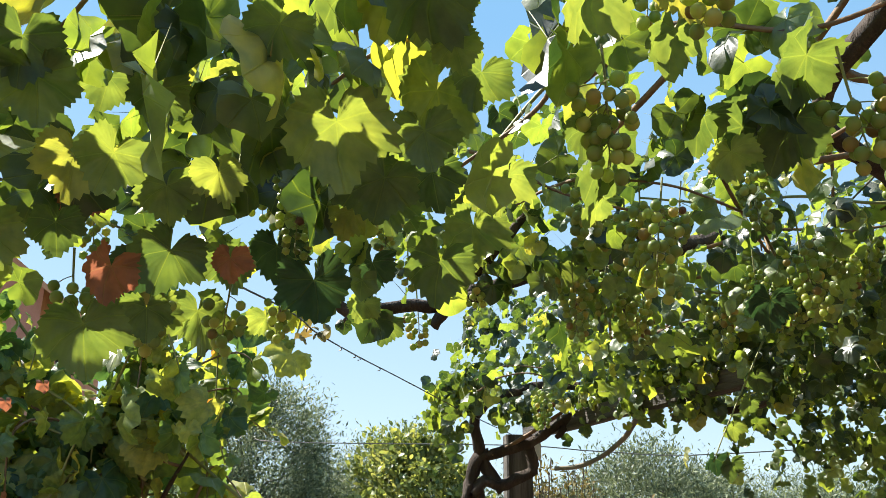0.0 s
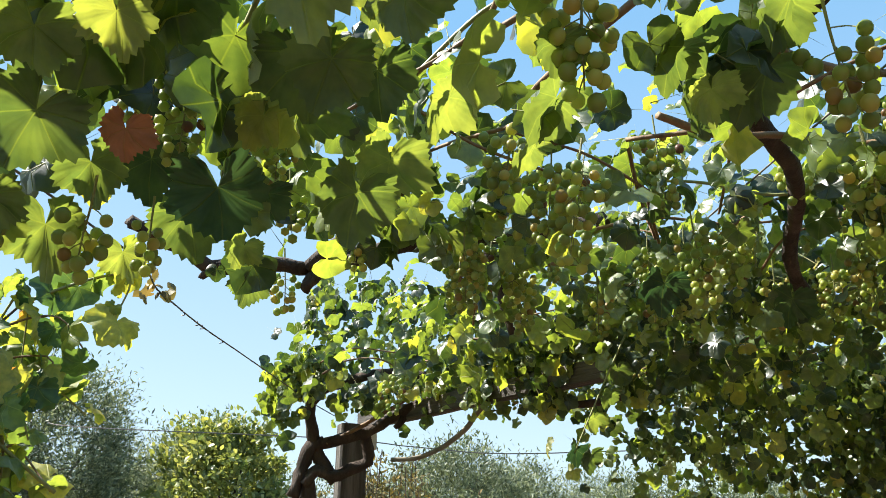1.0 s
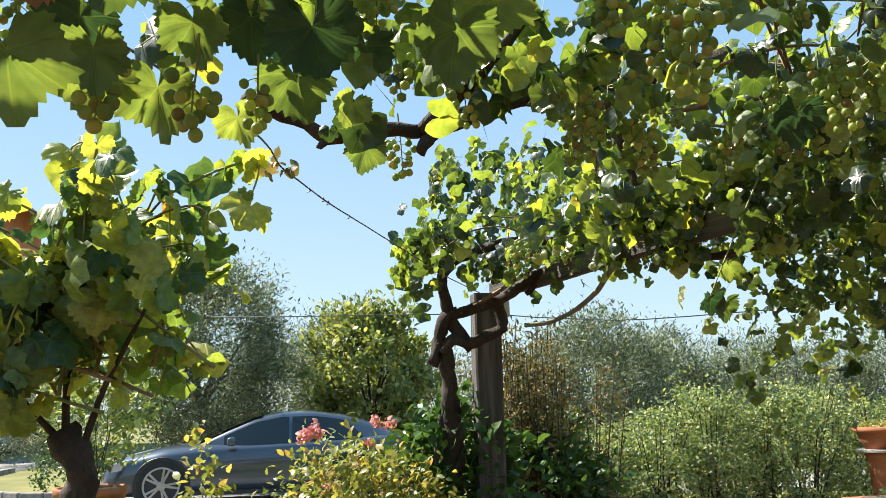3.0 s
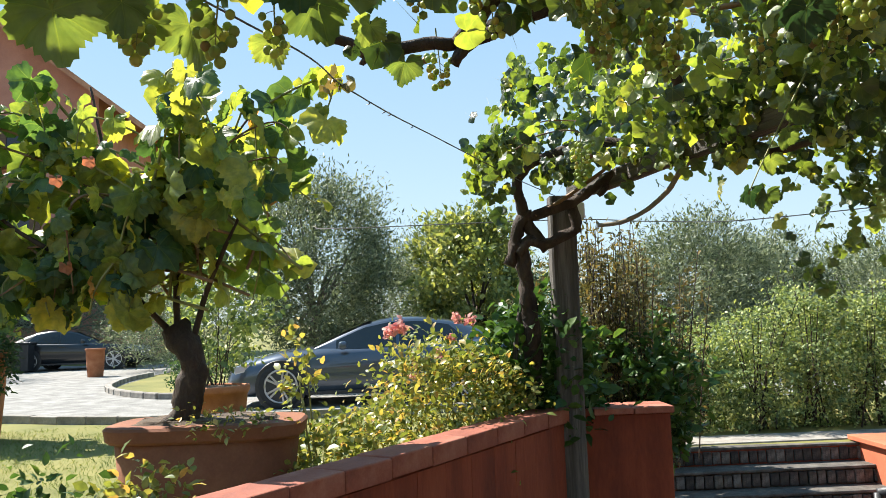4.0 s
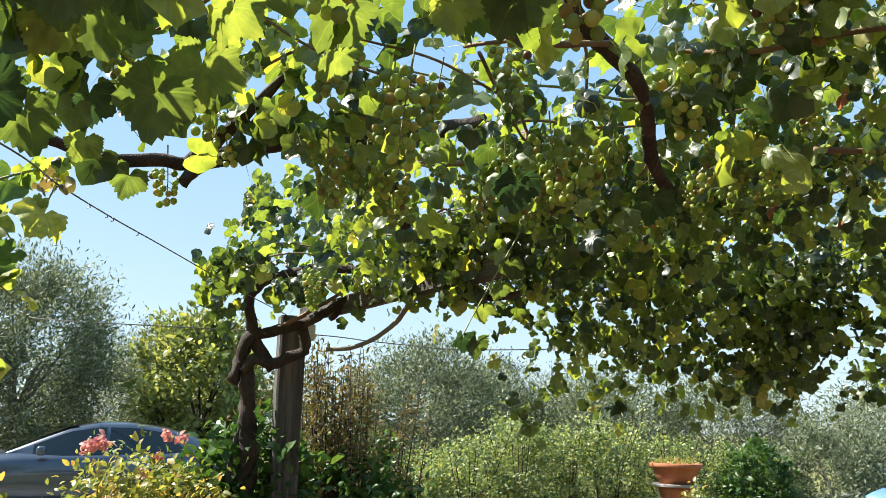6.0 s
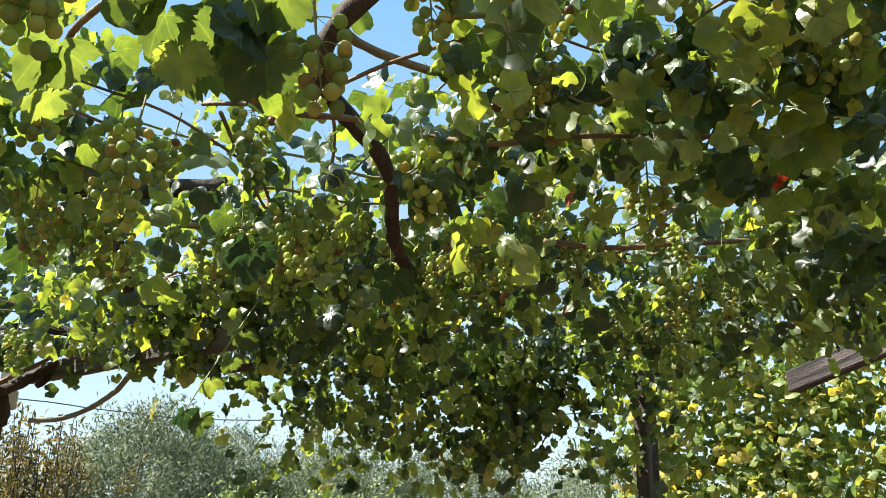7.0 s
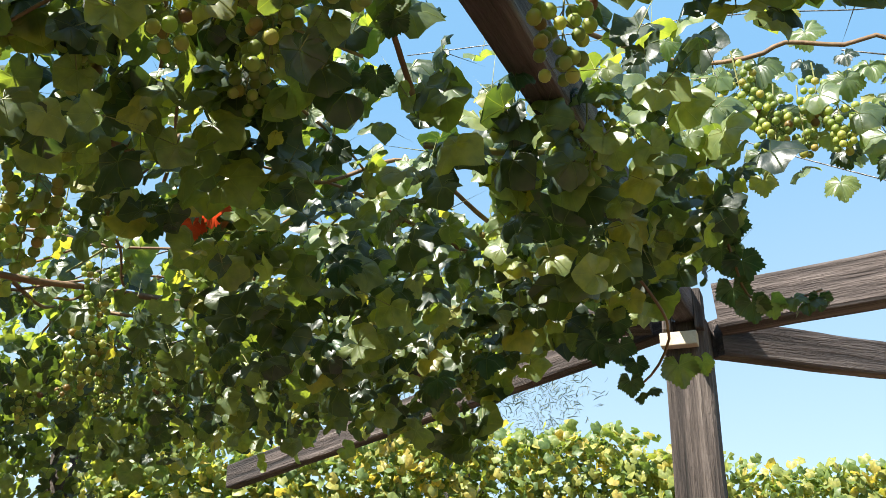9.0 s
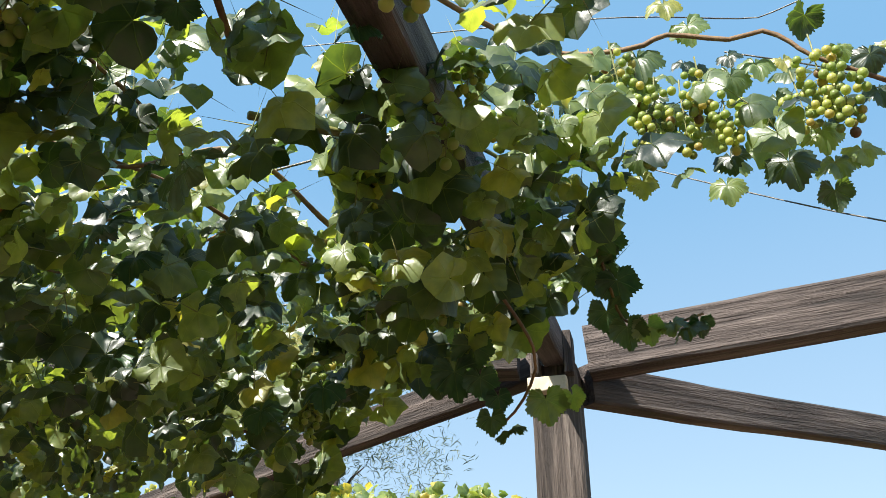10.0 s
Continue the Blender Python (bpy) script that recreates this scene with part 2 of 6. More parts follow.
step_brick = rough_stuff("step_brick", [(0.2, (0.0255, 0.0204, 0.017)), (0.5, (0.0723, 0.0578, 0.0476)), (0.85, (0.187, 0.157, 0.132))], 0.9, 18, 90, 0.8, vary=0.5)
tread_stone = rough_stuff("tread_stone", [(0.2, (0.035, 0.03, 0.026)), (0.5, (0.085, 0.075, 0.064)), (0.85, (0.17, 0.155, 0.135))], 0.9, 9, 60, 0.8)
patio_stone = rough_stuff("patio_stone", [(0.2, (0.084, 0.0455, 0.0315)), (0.8, (0.154, 0.0875, 0.0595))], 0.85, 3, 40, 0.4)
house_wall = rough_stuff("house_wall", [(0.2, (0.385, 0.161, 0.121)), (0.8, (0.531, 0.242, 0.185))], 0.9, 1.2, 20, 0.3)
roof_tile = rough_stuff("roof_tile", [(0.2, (0.336, 0.132, 0.072)), (0.8, (0.552, 0.288, 0.18))], 0.9, 2, 20, 0.5)
brown_wood = rough_stuff("brown_wood", [(0.2, (0.07, 0.035, 0.02)), (0.8, (0.16, 0.085, 0.05))], 0.7, 3, 30, 0.4, stretch=(0.4, 4, 4))
wire_steel = rough_stuff("wire_steel", [(0.2, (0.07, 0.065, 0.06)), (0.8, (0.20, 0.18, 0.16))], 0.5, 30, 120, 0.4, metal=0.7)
zinc = rough_stuff("zinc", [(0.2, (0.45, 0.45, 0.45)), (0.8, (0.65, 0.65, 0.64))], 0.4, 10, 60, 0.2, metal=0.8)
rubber = rough_stuff("rubber", [(0.2, (0.012, 0.012, 0.013)), (0.8, (0.03, 0.03, 0.03))], 0.8, 10, 80, 0.2)
black_plastic = rough_stuff("black_plastic", [(0.2, (0.012, 0.012, 0.014)), (0.8, (0.028, 0.028, 0.03))], 0.45, 10, 80, 0.1)
alloy = rough_stuff("alloy", [(0.2, (0.40, 0.40, 0.42)), (0.8, (0.5, 0.5, 0.52))], 0.3, 10, 60, 0.05, metal=0.85)
white_plastic = rough_stuff("white_plastic", [(0.2, (0.6, 0.6, 0.58)), (0.8, (0.75, 0.75, 0.73))], 0.5, 10, 60, 0.1)


def car_paint(name, col):
    m = rough_stuff(name, [(0.2, tuple(c * 0.9 for c in col)), (0.8, tuple(min(1, c * 1.1) for c in col))], 0.28, 1.5, 200, 0.02, metal=0.55)
    b = m.node_tree.nodes["Principled BSDF"]
    b.inputs["Coat Weight"].default_value, b.inputs["Coat Roughness"].default_value = 1.0, 0.04
    return m


grey_paint = car_paint("grey_paint", (0.06, 0.075, 0.105))
black_paint = car_paint("black_paint", (0.012, 0.012, 0.015))
car_glass, _t, _b = shader("car_glass")
_b.inputs["Base Color"].default_value = (0.012, 0.016, 0.02, 1)
_b.inputs["Roughness"].default_value, _b.inputs["Specular IOR Level"].default_value = 0.04, 0.6
lamp_glass, _t, _b = shader("lamp_glass")
_b.inputs["Base Color"].default_value = (0.55, 0.57, 0.6, 1)
_b.inputs["Roughness"].default_value, _b.inputs["Metallic"].default_value = 0.08, 0.4

grape_skin, _t, _b = shader("grape_skin")
_oi, _geo = _t.nodes.new("ShaderNodeObjectInfo"), _t.nodes.new("ShaderNodeNewGeometry")
_s = _t.nodes.new("ShaderNodeMath")
_s.operation = "ADD"
_t.links.new(_oi.outputs["Random"], _s.inputs[0])
_t.links.new(_geo.outputs["Random Per Island"], _s.inputs[1])
_f = _t.nodes.new("ShaderNodeMath")
_f.operation = "FRACT"
_t.links.new(_s.outputs[0], _f.inputs[0])
_r = ramp(_t, _f.outputs[0], [(0.0, (0.20, 0.25, 0.07)), (0.5, (0.30, 0.355, 0.10)), (0.85, (0.45, 0.44, 0.13)), (0.94, (0.42, 0.33, 0.10)), (1.0, (0.16, 0.07, 0.05))])
_t.links.new(_r.outputs[0], _b.inputs["Base Color"])
_b.inputs["Roughness"].default_value = 0.38
_b.inputs["Subsurface Weight"].default_value = 0.0
_tr = _t.nodes.new("ShaderNodeBsdfTranslucent")
_t.links.new(mix(_t, "MULTIPLY", 1.0, _r.outputs[0], (1.4, 1.6, 0.9)), _tr.inputs[0])
_ms = _t.nodes.new("ShaderNodeMixShader")
_ms.inputs[0].default_value = 0.4
_t.links.new(_b.outputs[0], _ms.inputs[1])
_t.links.new(_tr.outputs[0], _ms.inputs[2])
_t.links.new(_ms.outputs[0], _t.nodes["Material Output"].inputs[0])


# ---- builders ----
def put_mesh(name, me, material, parent=None, label="", kind=""):
    me.materials.append(material)
    ob = new(name, me)
    ob.parent = parent
    return tagged(ob, label, kind=kind)


def part(name, bm, material, parent=None, label="", smooth=False, kind=""):
    """A bmesh as one mesh object under a thing or a part."""
    me = bpy.data.meshes.new(name)
    bmesh.ops.recalc_face_normals(bm, faces=bm.faces)
    for f in bm.faces:
        f.smooth = smooth
    bm.to_mesh(me)
    bm.free()
    return put_mesh(name, me, material, parent, label, kind)


def thing(name, place, label, category, group="", kind="", turn=0.0):
    ob = new(name)
    ob.empty_display_size = 0.1
    ob.matrix_world = pose(*place, 0, 0, turn)
    bpy.context.view_layer.update()
    return tagged(ob, label, category, group, kind)


def box(sx, sy, sz, at=(0, 0, 0), bevel=0.0, turn=None):
    """A bevelled box of that size, centred at a place."""
    bm = bmesh.new()
    bmesh.ops.create_cube(bm, size=1)
    bmesh.ops.scale(bm, vec=(sx, sy, sz), verts=bm.verts)
    if bevel:
        bmesh.ops.bevel(bm, geom=bm.edges[:], offset=bevel, segments=2, affect="EDGES", profile=0.5)
    if turn is not None:
        bmesh.ops.transform(bm, matrix=turn, verts=bm.verts)
    bmesh.ops.translate(bm, vec=at, verts=bm.verts)
    return bm


def rough_up(bm, amount, scale, seed=0.0):
    for v in bm.verts:
        v.co += noise.noise_vector(v.co * scale + Vector((seed, seed, seed))) * amount
    return bm


def lathe(profile, sides=40):
    """A turned body from (radius, height) rows; rows of radius 0 close it."""
    bm = bmesh.new()
    rings = []
    for r, z in profile:
        if r <= 0:
            rings.append([bm.verts.new((0, 0, z))])
        else:
            rings.append([bm.verts.new((r * math.cos(a), r * math.sin(a), z)) for a in np.linspace(0, 2 * math.pi, sides, endpoint=False)])
    for a, b in zip(rings, rings[1:]):
        for i in range(sides):
            j = (i + 1) % sides
            if len(a) == 1 and len(b) > 1:
                bm.faces.new((a[0], b[j], b[i]))
            elif len(b) == 1 and len(a) > 1:
                bm.faces.new((a[i], a[j], b[0]))
            elif len(a) > 1:
                bm.faces.new((a[i], a[j], b[j], b[i]))
    return bm


def smooth_line(points, step=0.05):
    """Catmull-Rom through the points, cut into short steps."""
    p = [Vector(q) for q in points]
    p = [p[0] * 2 - p[1]] + p + [p[-1] * 2 - p[-2]]
    out = []
    for i in range(1, len(p) - 2):
        n = max(2, int((p[i + 1] - p[i]).length / step))
        for k in range(n):
            s = k / n
            out.append(0.5 * (2 * p[i] + (p[i + 1] - p[i - 1]) * s + (2 * p[i - 1] - 5 * p[i] + 4 * p[i + 1] - p[i + 2]) * s * s + (3 * p[i] - p[i - 1] - 3 * p[i + 1] + p[i + 2]) * s**3))
    out.append(p[-2])
    return out


def tube(points, r0, r1, sides=8, knots=0.0, step=0.05, bm=None, seed=0.0):
    """A tapering, knotty limb along a line."""
    bm = bm or bmesh.new()
    line = smooth_line(points, step)
    up = Vector((0.31, 0.52, 0.79))
    rings = []
    for i, c in enumerate(line):
        ahead = (line[min(i + 1, len(line) - 1)] - line[max(i - 1, 0)]).normalized()
        side = ahead.cross(up).normalized()
        top = side.cross(ahead)
        r = r0 + (r1 - r0) * i / (len(line) - 1)
        ring = []
        for k in range(sides):
            a = 2 * math.pi * k / sides
            d = side * math.cos(a) + top * math.sin(a)
            w = 1 + knots * (noise.noise(c * 14 + d * 1.3 + Vector((seed, 0, 0))) + 0.6 * noise.noise(c * 40 + d * 3))
            ring.append(bm.verts.new(c + d * r * w))
        rings.append(ring)
    for a, b in zip(rings, rings[1:]):
        for k in range(sides):
            j = (k + 1) % sides
            bm.faces.new((a[k], a[j], b[j], b[k]))
    bm.faces.new(rings[0][::-1])
    bm.faces.new(rings[-1])
    return bm


# Leaf shapes: verts (tip along +y, upper side +z), triangles, uv.
def palmate(teeth=2, cup=0.25, lobes=0.28, seed=1):
    """A vine leaf one unit wide: five lobes, toothed edge, a notch at the stalk."""
    rng = random.Random(seed)
    rows = []
    marks = [(-162, 0.34), (-134, 0.58), (-106, 0.56), (-70, 0.67), (-38, 0.585), (0, 0.74)]
    marks = marks + [(-a, r) for a, r in marks[-2::-1]]
    for (a, r), (b, q) in zip(marks, marks[1:]):
        for k in range(teeth):
            s = k / teeth
            rr = (r + (q - r) * s) * (1 + (0.065 if k % 2 else -0.035) + rng.uniform(-0.03, 0.03)) * (1 - lobes * 0.45 * math.sin(math.pi * s))
            rows.append((a + (b - a) * s, rr))
    rows.append(marks[-1])
    verts, k = [(0, 0, 0)], len(rows)
    for part_of in (0.55, 1.0):
        for a, r in rows:
            t = radians(a)
            q = r * part_of
            x, y = q * math.sin(t), q * math.cos(t)
            pleat = 0.09 * abs(math.sin(2.6 * t)) if part_of < 1 else -0.06 * math.cos(5.2 * t + seed) - 0.10 * rng.uniform(0, 1)
            verts.append((x, y, pleat - cup * (x * x * 1.3 + max(0, y) ** 2 * 0.7) + 0.10 * abs(x) + 0.07 * math.sin(3 * t + seed * 2) * part_of))
    tris = [(0, i + 1, i) for i in range(1, k)]
    for i in range(1, k):
        tris += [(i, i + 1, k + i + 1), (i, k + i + 1, k + i)]
    uv = [(0.5 + x * 0.6, 0.3 + y * 0.6) for x, y, z in verts]
    return np.array(verts), np.array(tris), np.array(uv)


def blade(width=0.4, bend=0.15, fold=0.12):
    """A simple pointed leaf, one unit long, folded along its rib."""
    w = width / 2
    z = fold * w * 2
    verts = [(0, 0, 0), (-w * 0.85, 0.25, z * 0.8), (-w * 0.9, 0.6, z * 0.7), (0, 1, -bend), (w * 0.9, 0.6, z * 0.7), (w * 0.85, 0.25, z * 0.8), (0, 0.45, 0.02)]
    tris = [(6, k, (k + 1) % 6) for k in range(6)]
    tris = [(a, c, b) for a, b, c in tris]
    return np.array(verts), np.array(tris), np.array([(0.5 + x, y) for x, y, z in verts])


VINE_A, VINE_B, VINE_C = palmate(2, 0.3, 0.22, 1), palmate(2, 0.6, 0.13, 2), palmate(2, -0.25, 0.22, 3)
BIG_A, BIG_B = palmate(6, 0.3, 0.12, 5), palmate(6, 0.45, 0.06, 6)
LOBED_A, LOBED_B = palmate(4, 0.3, 0.17, 7), palmate(4, 0.5, 0.1, 8)
VINE_LOW = palmate(1, 0.3, 0.3, 4)
OLIVE = (np.array([(0, 0, 0), (-0.14, 0.5, 0.03), (0, 1, -0.05), (0.14, 0.5, 0.03)]), np.array([(0, 2, 1), (0, 3, 2)]), np.array([(0.5, 0), (0.36, 0.5), (0.5, 1), (0.64, 0.5)]))
OVAL, LANCE, STRAW = blade(0.55, 0.15), blade(0.34, 0.2), blade(0.09, 0.25, 0.3)


def turns(ups, tips):
    """Turn matrices that carry +z to ups and +y as near as may be to tips."""
    z = ups / np.linalg.norm(ups, axis=1, keepdims=True)
    y = tips - (tips * z).sum(1, keepdims=True) * z
    y /= np.linalg.norm(y, axis=1, keepdims=True) + 1e-9
    x = np.cross(y, z)
    return np.stack([x, y, z], 2)


def cloud(name, shape, places, ups, tips, sizes, material, parent=None, label="", kind="stuff"):
    """Many leaves of one shape, joined."""
    v, f, uv = shape
    n, k = len(places), len(v)
    co = np.einsum("nij,kj->nki", turns(ups, tips), v) * sizes[:, None, None] + places[:, None, :]
    tri = (f[None] + (np.arange(n) * k)[:, None, None]).reshape(-1)
    me = bpy.data.meshes.new(name)
    me.vertices.add(n * k)
    me.vertices.foreach_set("co", co.reshape(-1).astype(np.float32))
    me.loops.add(len(tri))
    me.loops.foreach_set("vertex_index", tri.astype(np.int32))
    me.polygons.add(len(tri) // 3)
    me.polygons.foreach_set("loop_start", np.arange(0, len(tri), 3, dtype=np.int32))
    me.uv_layers.new(name="UVMap")
    me.uv_layers[0].data.foreach_set("uv", np.tile(uv, (n, 1))[tri].reshape(-1).astype(np.float32))
    me.polygons.foreach_set("use_smooth", np.ones(len(tri) // 3, dtype=bool))
    me.update(calc_edges=True)
    return put_mesh(name, me, material, parent, label, kind)


LEAF_MESHES = {}


def single_leaf(shape_name, shape, material, parent, place, up, tip, size):
    """One leaf as an object of its own, on a mesh that it shares with its like."""
    key = shape_name + material.name
    if key not in LEAF_MESHES:
        v, f, uv = shape
        me = bpy.data.meshes.new("leaf")
        me.from_pydata(v.tolist(), [], f.tolist())
        me.uv_layers.new(name="UVMap")
        me.uv_layers[0].data.foreach_set("uv", uv[f.reshape(-1)].reshape(-1))
        for p in me.polygons:
            p.use_smooth = True
        me.materials.append(material)
        LEAF_MESHES[key] = me
    ob = new("leaf", LEAF_MESHES[key])
    r = turns(np.array([up], float), np.array([tip], float))[0]
    ob.parent = parent
    ob.matrix_parent_inverse = parent.matrix_world.inverted()
    ob.matrix_basis = Matrix.LocRotScale(Vector(place), Matrix(r.tolist()).to_quaternion(), (size, size, size))
    return ob


def under(ob, parent):
    """Keep world coordinates of a part whose mesh is given in them."""
    ob.parent = parent
    ob.matrix_parent_inverse = parent.matrix_world.inverted()
    return ob


RNG = np.random.default_rng(7)


def unit(n, rng=RNG):
    d = rng.normal(size=(n, 3))
    return d / np.linalg.norm(d, axis=1, keepdims=True)


def crown_points(centre, radii, n, clumps, spread, rng, shell=0.55):
    """Points gathered in clumps over an uneven ellipsoid; also the way out of the crown at each."""
    d = unit(clumps, rng)
    lump = 1 + 0.22 * np.array([noise.noise(Vector(q) * 1.9 + Vector(centre)) for q in d])
    hub = np.array(centre) + d * np.array(radii) * (lump * rng.uniform(shell, 1.0, clumps) ** 0.6)[:, None]
    pick = rng.integers(0, clumps, n)
    size = rng.uniform(0.6, 1.3, clumps)[pick][:, None]
    return hub[pick] + rng.normal(size=(n, 3)) * spread * size, d[pick]


# ---- ground and setting ----
WALL_A, WALL_B = Vector((-2.3, 0.62, 0)), Vector((0.70, 5.22, 0))
PATIO = [(-2.36, 0.66), (0.66, 5.26), (0.70, 5.36), (1.36, 5.36), (1.37, 5.5), (1.66, 7.2), (1.9, 8.2), (1.95, 8.56), (4.28, 8.56), (4.6, 8.3), (5.4, 7.6), (9.0, 5.0), (9.0, -7.0), (-7.0, -7.0), (-7.0, 0.66)]


def ring_sheet(outer, inner, z):
    bm = bmesh.new()
    edges = []
    for loop in (outer, inner):
        vs = [bm.verts.new((x, y, z)) for x, y in loop]
        edges += [bm.edges.new((vs[i], vs[(i + 1) % len(vs)])) for i in range(len(vs))]
    bmesh.ops.triangle_fill(bm, use_beauty=True, edges=edges)
    return bm


ground = part("ground", ring_sheet([(-900, -900), (900, -900), (900, 900), (-900, 900)], PATIO, 0), grass_ground)
tagged(ground, "dry summer lawn, mown short, yellow green", "ground", kind="structure")


def flat(points, z):
    bm = bmesh.new()
    bm.faces.new([bm.verts.new((x, y, z)) for x, y in points])
    bmesh.ops.triangulate(bm, faces=bm.faces[:])
    return bm


patio = part("patio", flat(PATIO, -0.55), patio_stone)
tagged(patio, "terracotta paved patio below the lawn", "patio", kind="structure")
earth = bmesh.new()
for (x0, y0), (x1, y1) in zip(PATIO, PATIO[1:] + PATIO[:1]):
    earth.faces.new([earth.verts.new(p) for p in ((x0, y0, -0.56), (x1, y1, -0.56), (x1, y1, -0.001), (x0, y0, -0.001))])
tagged(part("retaining_wall", earth, red_wall), "plastered red retaining wall round the patio", "wall", kind="structure")
DRIVE = [(-60, 33), (-14, 16.7), (-9, 14.7), (-6.36, 13.62), (-4.81, 12.95), (-3.25, 12.62), (-1.0, 12.6), (4.0, 12.9), (14, 13.6), (30, 15.5), (30, 19.5), (6, 17.4), (-2.0, 16.6), (-4.9, 16.75), (-6.97, 19.9), (-7.4, 24.5), (-7.2, 31), (-16, 34.5), (-60, 46)]
tagged(part("gravel_drive", flat(DRIVE, 0.006), gravel), "sunlit pale gravel drive beyond the lawn", "drive", kind="structure")

# Stones along the planted island in the drive.
kerb = thing("stone_edging", (-4.9, 16.7, 0), "low pale stone edging round a planted bed", "edging", kind="structure")
line = smooth_line([(-2.0, 16.55, 0), (-3.6, 16.45, 0), (-4.9, 16.7, 0), (-6.2, 18.2, 0), (-7.0, 20, 0), (-7.4, 22.5, 0), (-7.4, 24.5, 0)], 0.42)
for i, (a, b) in enumerate(zip(line, line[1:])):
    turn = math.atan2(b.y - a.y, b.x - a.x)
    c = (a + b) / 2
    ob = part("kerb_stone", box((b - a).length * 0.94, 0.16, 0.2, (0, 0, 0.02), 0.02), stone)
    ob.matrix_world = pose(c.x, c.y, 0, 0, 0, math.degrees(turn) + RNG.uniform(-3, 3))
    under(ob, kerb)

lawn_edge = thing("lawn_edging", (-3.3, 12.5, 0), "low stone kerb between the lawn and the drive", "edging", kind="structure")
line = smooth_line([(-11.5, 15.65, 0), (-9, 14.62, 0), (-6.36, 13.54, 0), (-4.81, 12.87, 0), (-3.25, 12.54, 0), (-1.0, 12.52, 0), (3.0, 12.75, 0)], 0.5)
for a, b in zip(line, line[1:]):
    c = (a + b) / 2
    ob = part("kerb_stone", box((b - a).length * 0.985, 0.12, 0.2, (0, 0, 0.02), 0.012), stone)
    ob.matrix_world = pose(c.x, c.y, RNG.uniform(-0.008, 0.008), 0, 0, math.degrees(math.atan2(b.y - a.y, b.x - a.x)) + RNG.uniform(-1, 1))
    under(ob, lawn_edge)

# Grass on the near lawn.
n = 26000
gx = RNG.uniform(-7.5, 1.0, n)
gy = 3.0 + 9.2 * RNG.uniform(0, 1, n) ** 0.8
keep = (gy > 5.4) | (gx < -2.2 + (gy - 0.62) * 0.652 - 0.25)
keep &= np.array([noise.noise(Vector((x * 1.3, y * 1.3, 0))) for x, y in zip(gx, gy)]) > -0.28
gx, gy = gx[keep], gy[keep]
n = len(gx)
up = np.c_[RNG.normal(0, 1, (n, 2)), np.full(n, 0.4)]
cloud("lawn_grass", STRAW, np.c_[gx, gy, np.zeros(n)], up, np.c_[RNG.normal(0, 0.45, (n, 2)), np.ones(n)], RNG.uniform(0.03, 0.075, n), grass_blade)
tagged(bpy.data.objects["lawn_grass"], "short dry grass blades of the lawn", "grass", kind="stuff")


# The red wall beside the patio, with its cap tiles.
along = (WALL_B - WALL_A)
length = along.length
heading = math.degrees(math.atan2(along.y, along.x))
mid = (WALL_A + WALL_B) / 2
side_wall = thing("wall_west", (mid.x, mid.y, -0.55), "red plastered garden wall with a tiled cap", "wall", kind="structure", turn=heading)
body = part("wall_body", rough_up(box(length, 0.14, 1.29, (0, 0.03, 0.645), 0.006), 0.002, 9), red_wall, side_wall)
for i in range(int(length / 0.23)):
    x = -length / 2 + 0.12 + i * 0.23
    if x > length / 2 - 0.06:
        break
    part("wall_panel", box(0.2285 - 0.001 * (i % 3), 0.012 + 0.002 * (i % 2), 1.26, (x, -0.043, 0.645), 0.001), red_wall, side_wall)
for i in range(int(length / 0.3) + 1):
    x = length / 2 - 0.15 - i * 0.3 + 0.02
    tile = part("cap_tile", rough_up(box(0.294, 0.18, 0.085, (0, 0.02, 0), 0.007), 0.002, 20, i), cap_tile, side_wall)
    tile.matrix_basis = pose(x, 0, 1.327 + RNG.uniform(-0.003, 0.003), RNG.uniform(-0.6, 0.6), RNG.uniform(-0.5, 0.5), RNG.uniform(-0.6, 0.6))

end_wall = thing("wall_north", (1.04, 5.42, -0.55), "red plastered wall between the post and the steps", "wall", kind="structure")
part("wall_body", rough_up(box(0.70, 0.2, 1.30, (0, 0, 0.65), 0.006), 0.002, 9), red_wall, end_wall)
for i in range(3):
    t = part("cap_tile", rough_up(box(0.235, 0.3, 0.04, (0, 0, 0), 0.008), 0.002, 20, i), cap_tile, end_wall)
    t.matrix_basis = pose(-0.24 + i * 0.242, 0, 1.325, 0, 0, RNG.uniform(-0.6, 0.6))

# Stone steps up from the patio.
for k in range(3):
    st = thing("garden_step", (3.11, 8.56 - 0.27 * k, -0.17 * (k + 1)), "worn stone step with a brick riser", "step", "steps up to the garden", kind="structure")
    part("step_body", box(2.34, 0.24, 0.165, (0, 0.14, 0.08)), soil, st)
    part("tread", rough_up(box(2.35, 0.33, 0.026, (0, 0.145, 0.157), 0.008), 0.004, 7, k), tread_stone, st)
    for i in range(26):
        w = 2.34 / 26
        b = part("brick", box(w * RNG.uniform(0.82, 0.95), 0.05, 0.118 + RNG.uniform(-0.01, 0.008), (0, 0, 0), 0.006), step_brick, st)
        b.matrix_basis = pose(-1.17 + w * (i + 0.5), 0.004 + RNG.uniform(-0.006, 0.006), 0.072, RNG.uniform(-2, 2), RNG.uniform(-2.5, 2.5), 0)
edge = part("stone_landing", rough_up(box(3.6, 0.5, 0.05, (3.9, 8.98, -0.008), 0.01), 0.01, 3), stone)
tagged(edge, "pale stone slab at the head of the steps", "paving", kind="structure")
sill = thing("wall_east", (4.45, 8.15, -0.55), "low orange painted wall with a coping beside the steps", "wall", kind="structure")
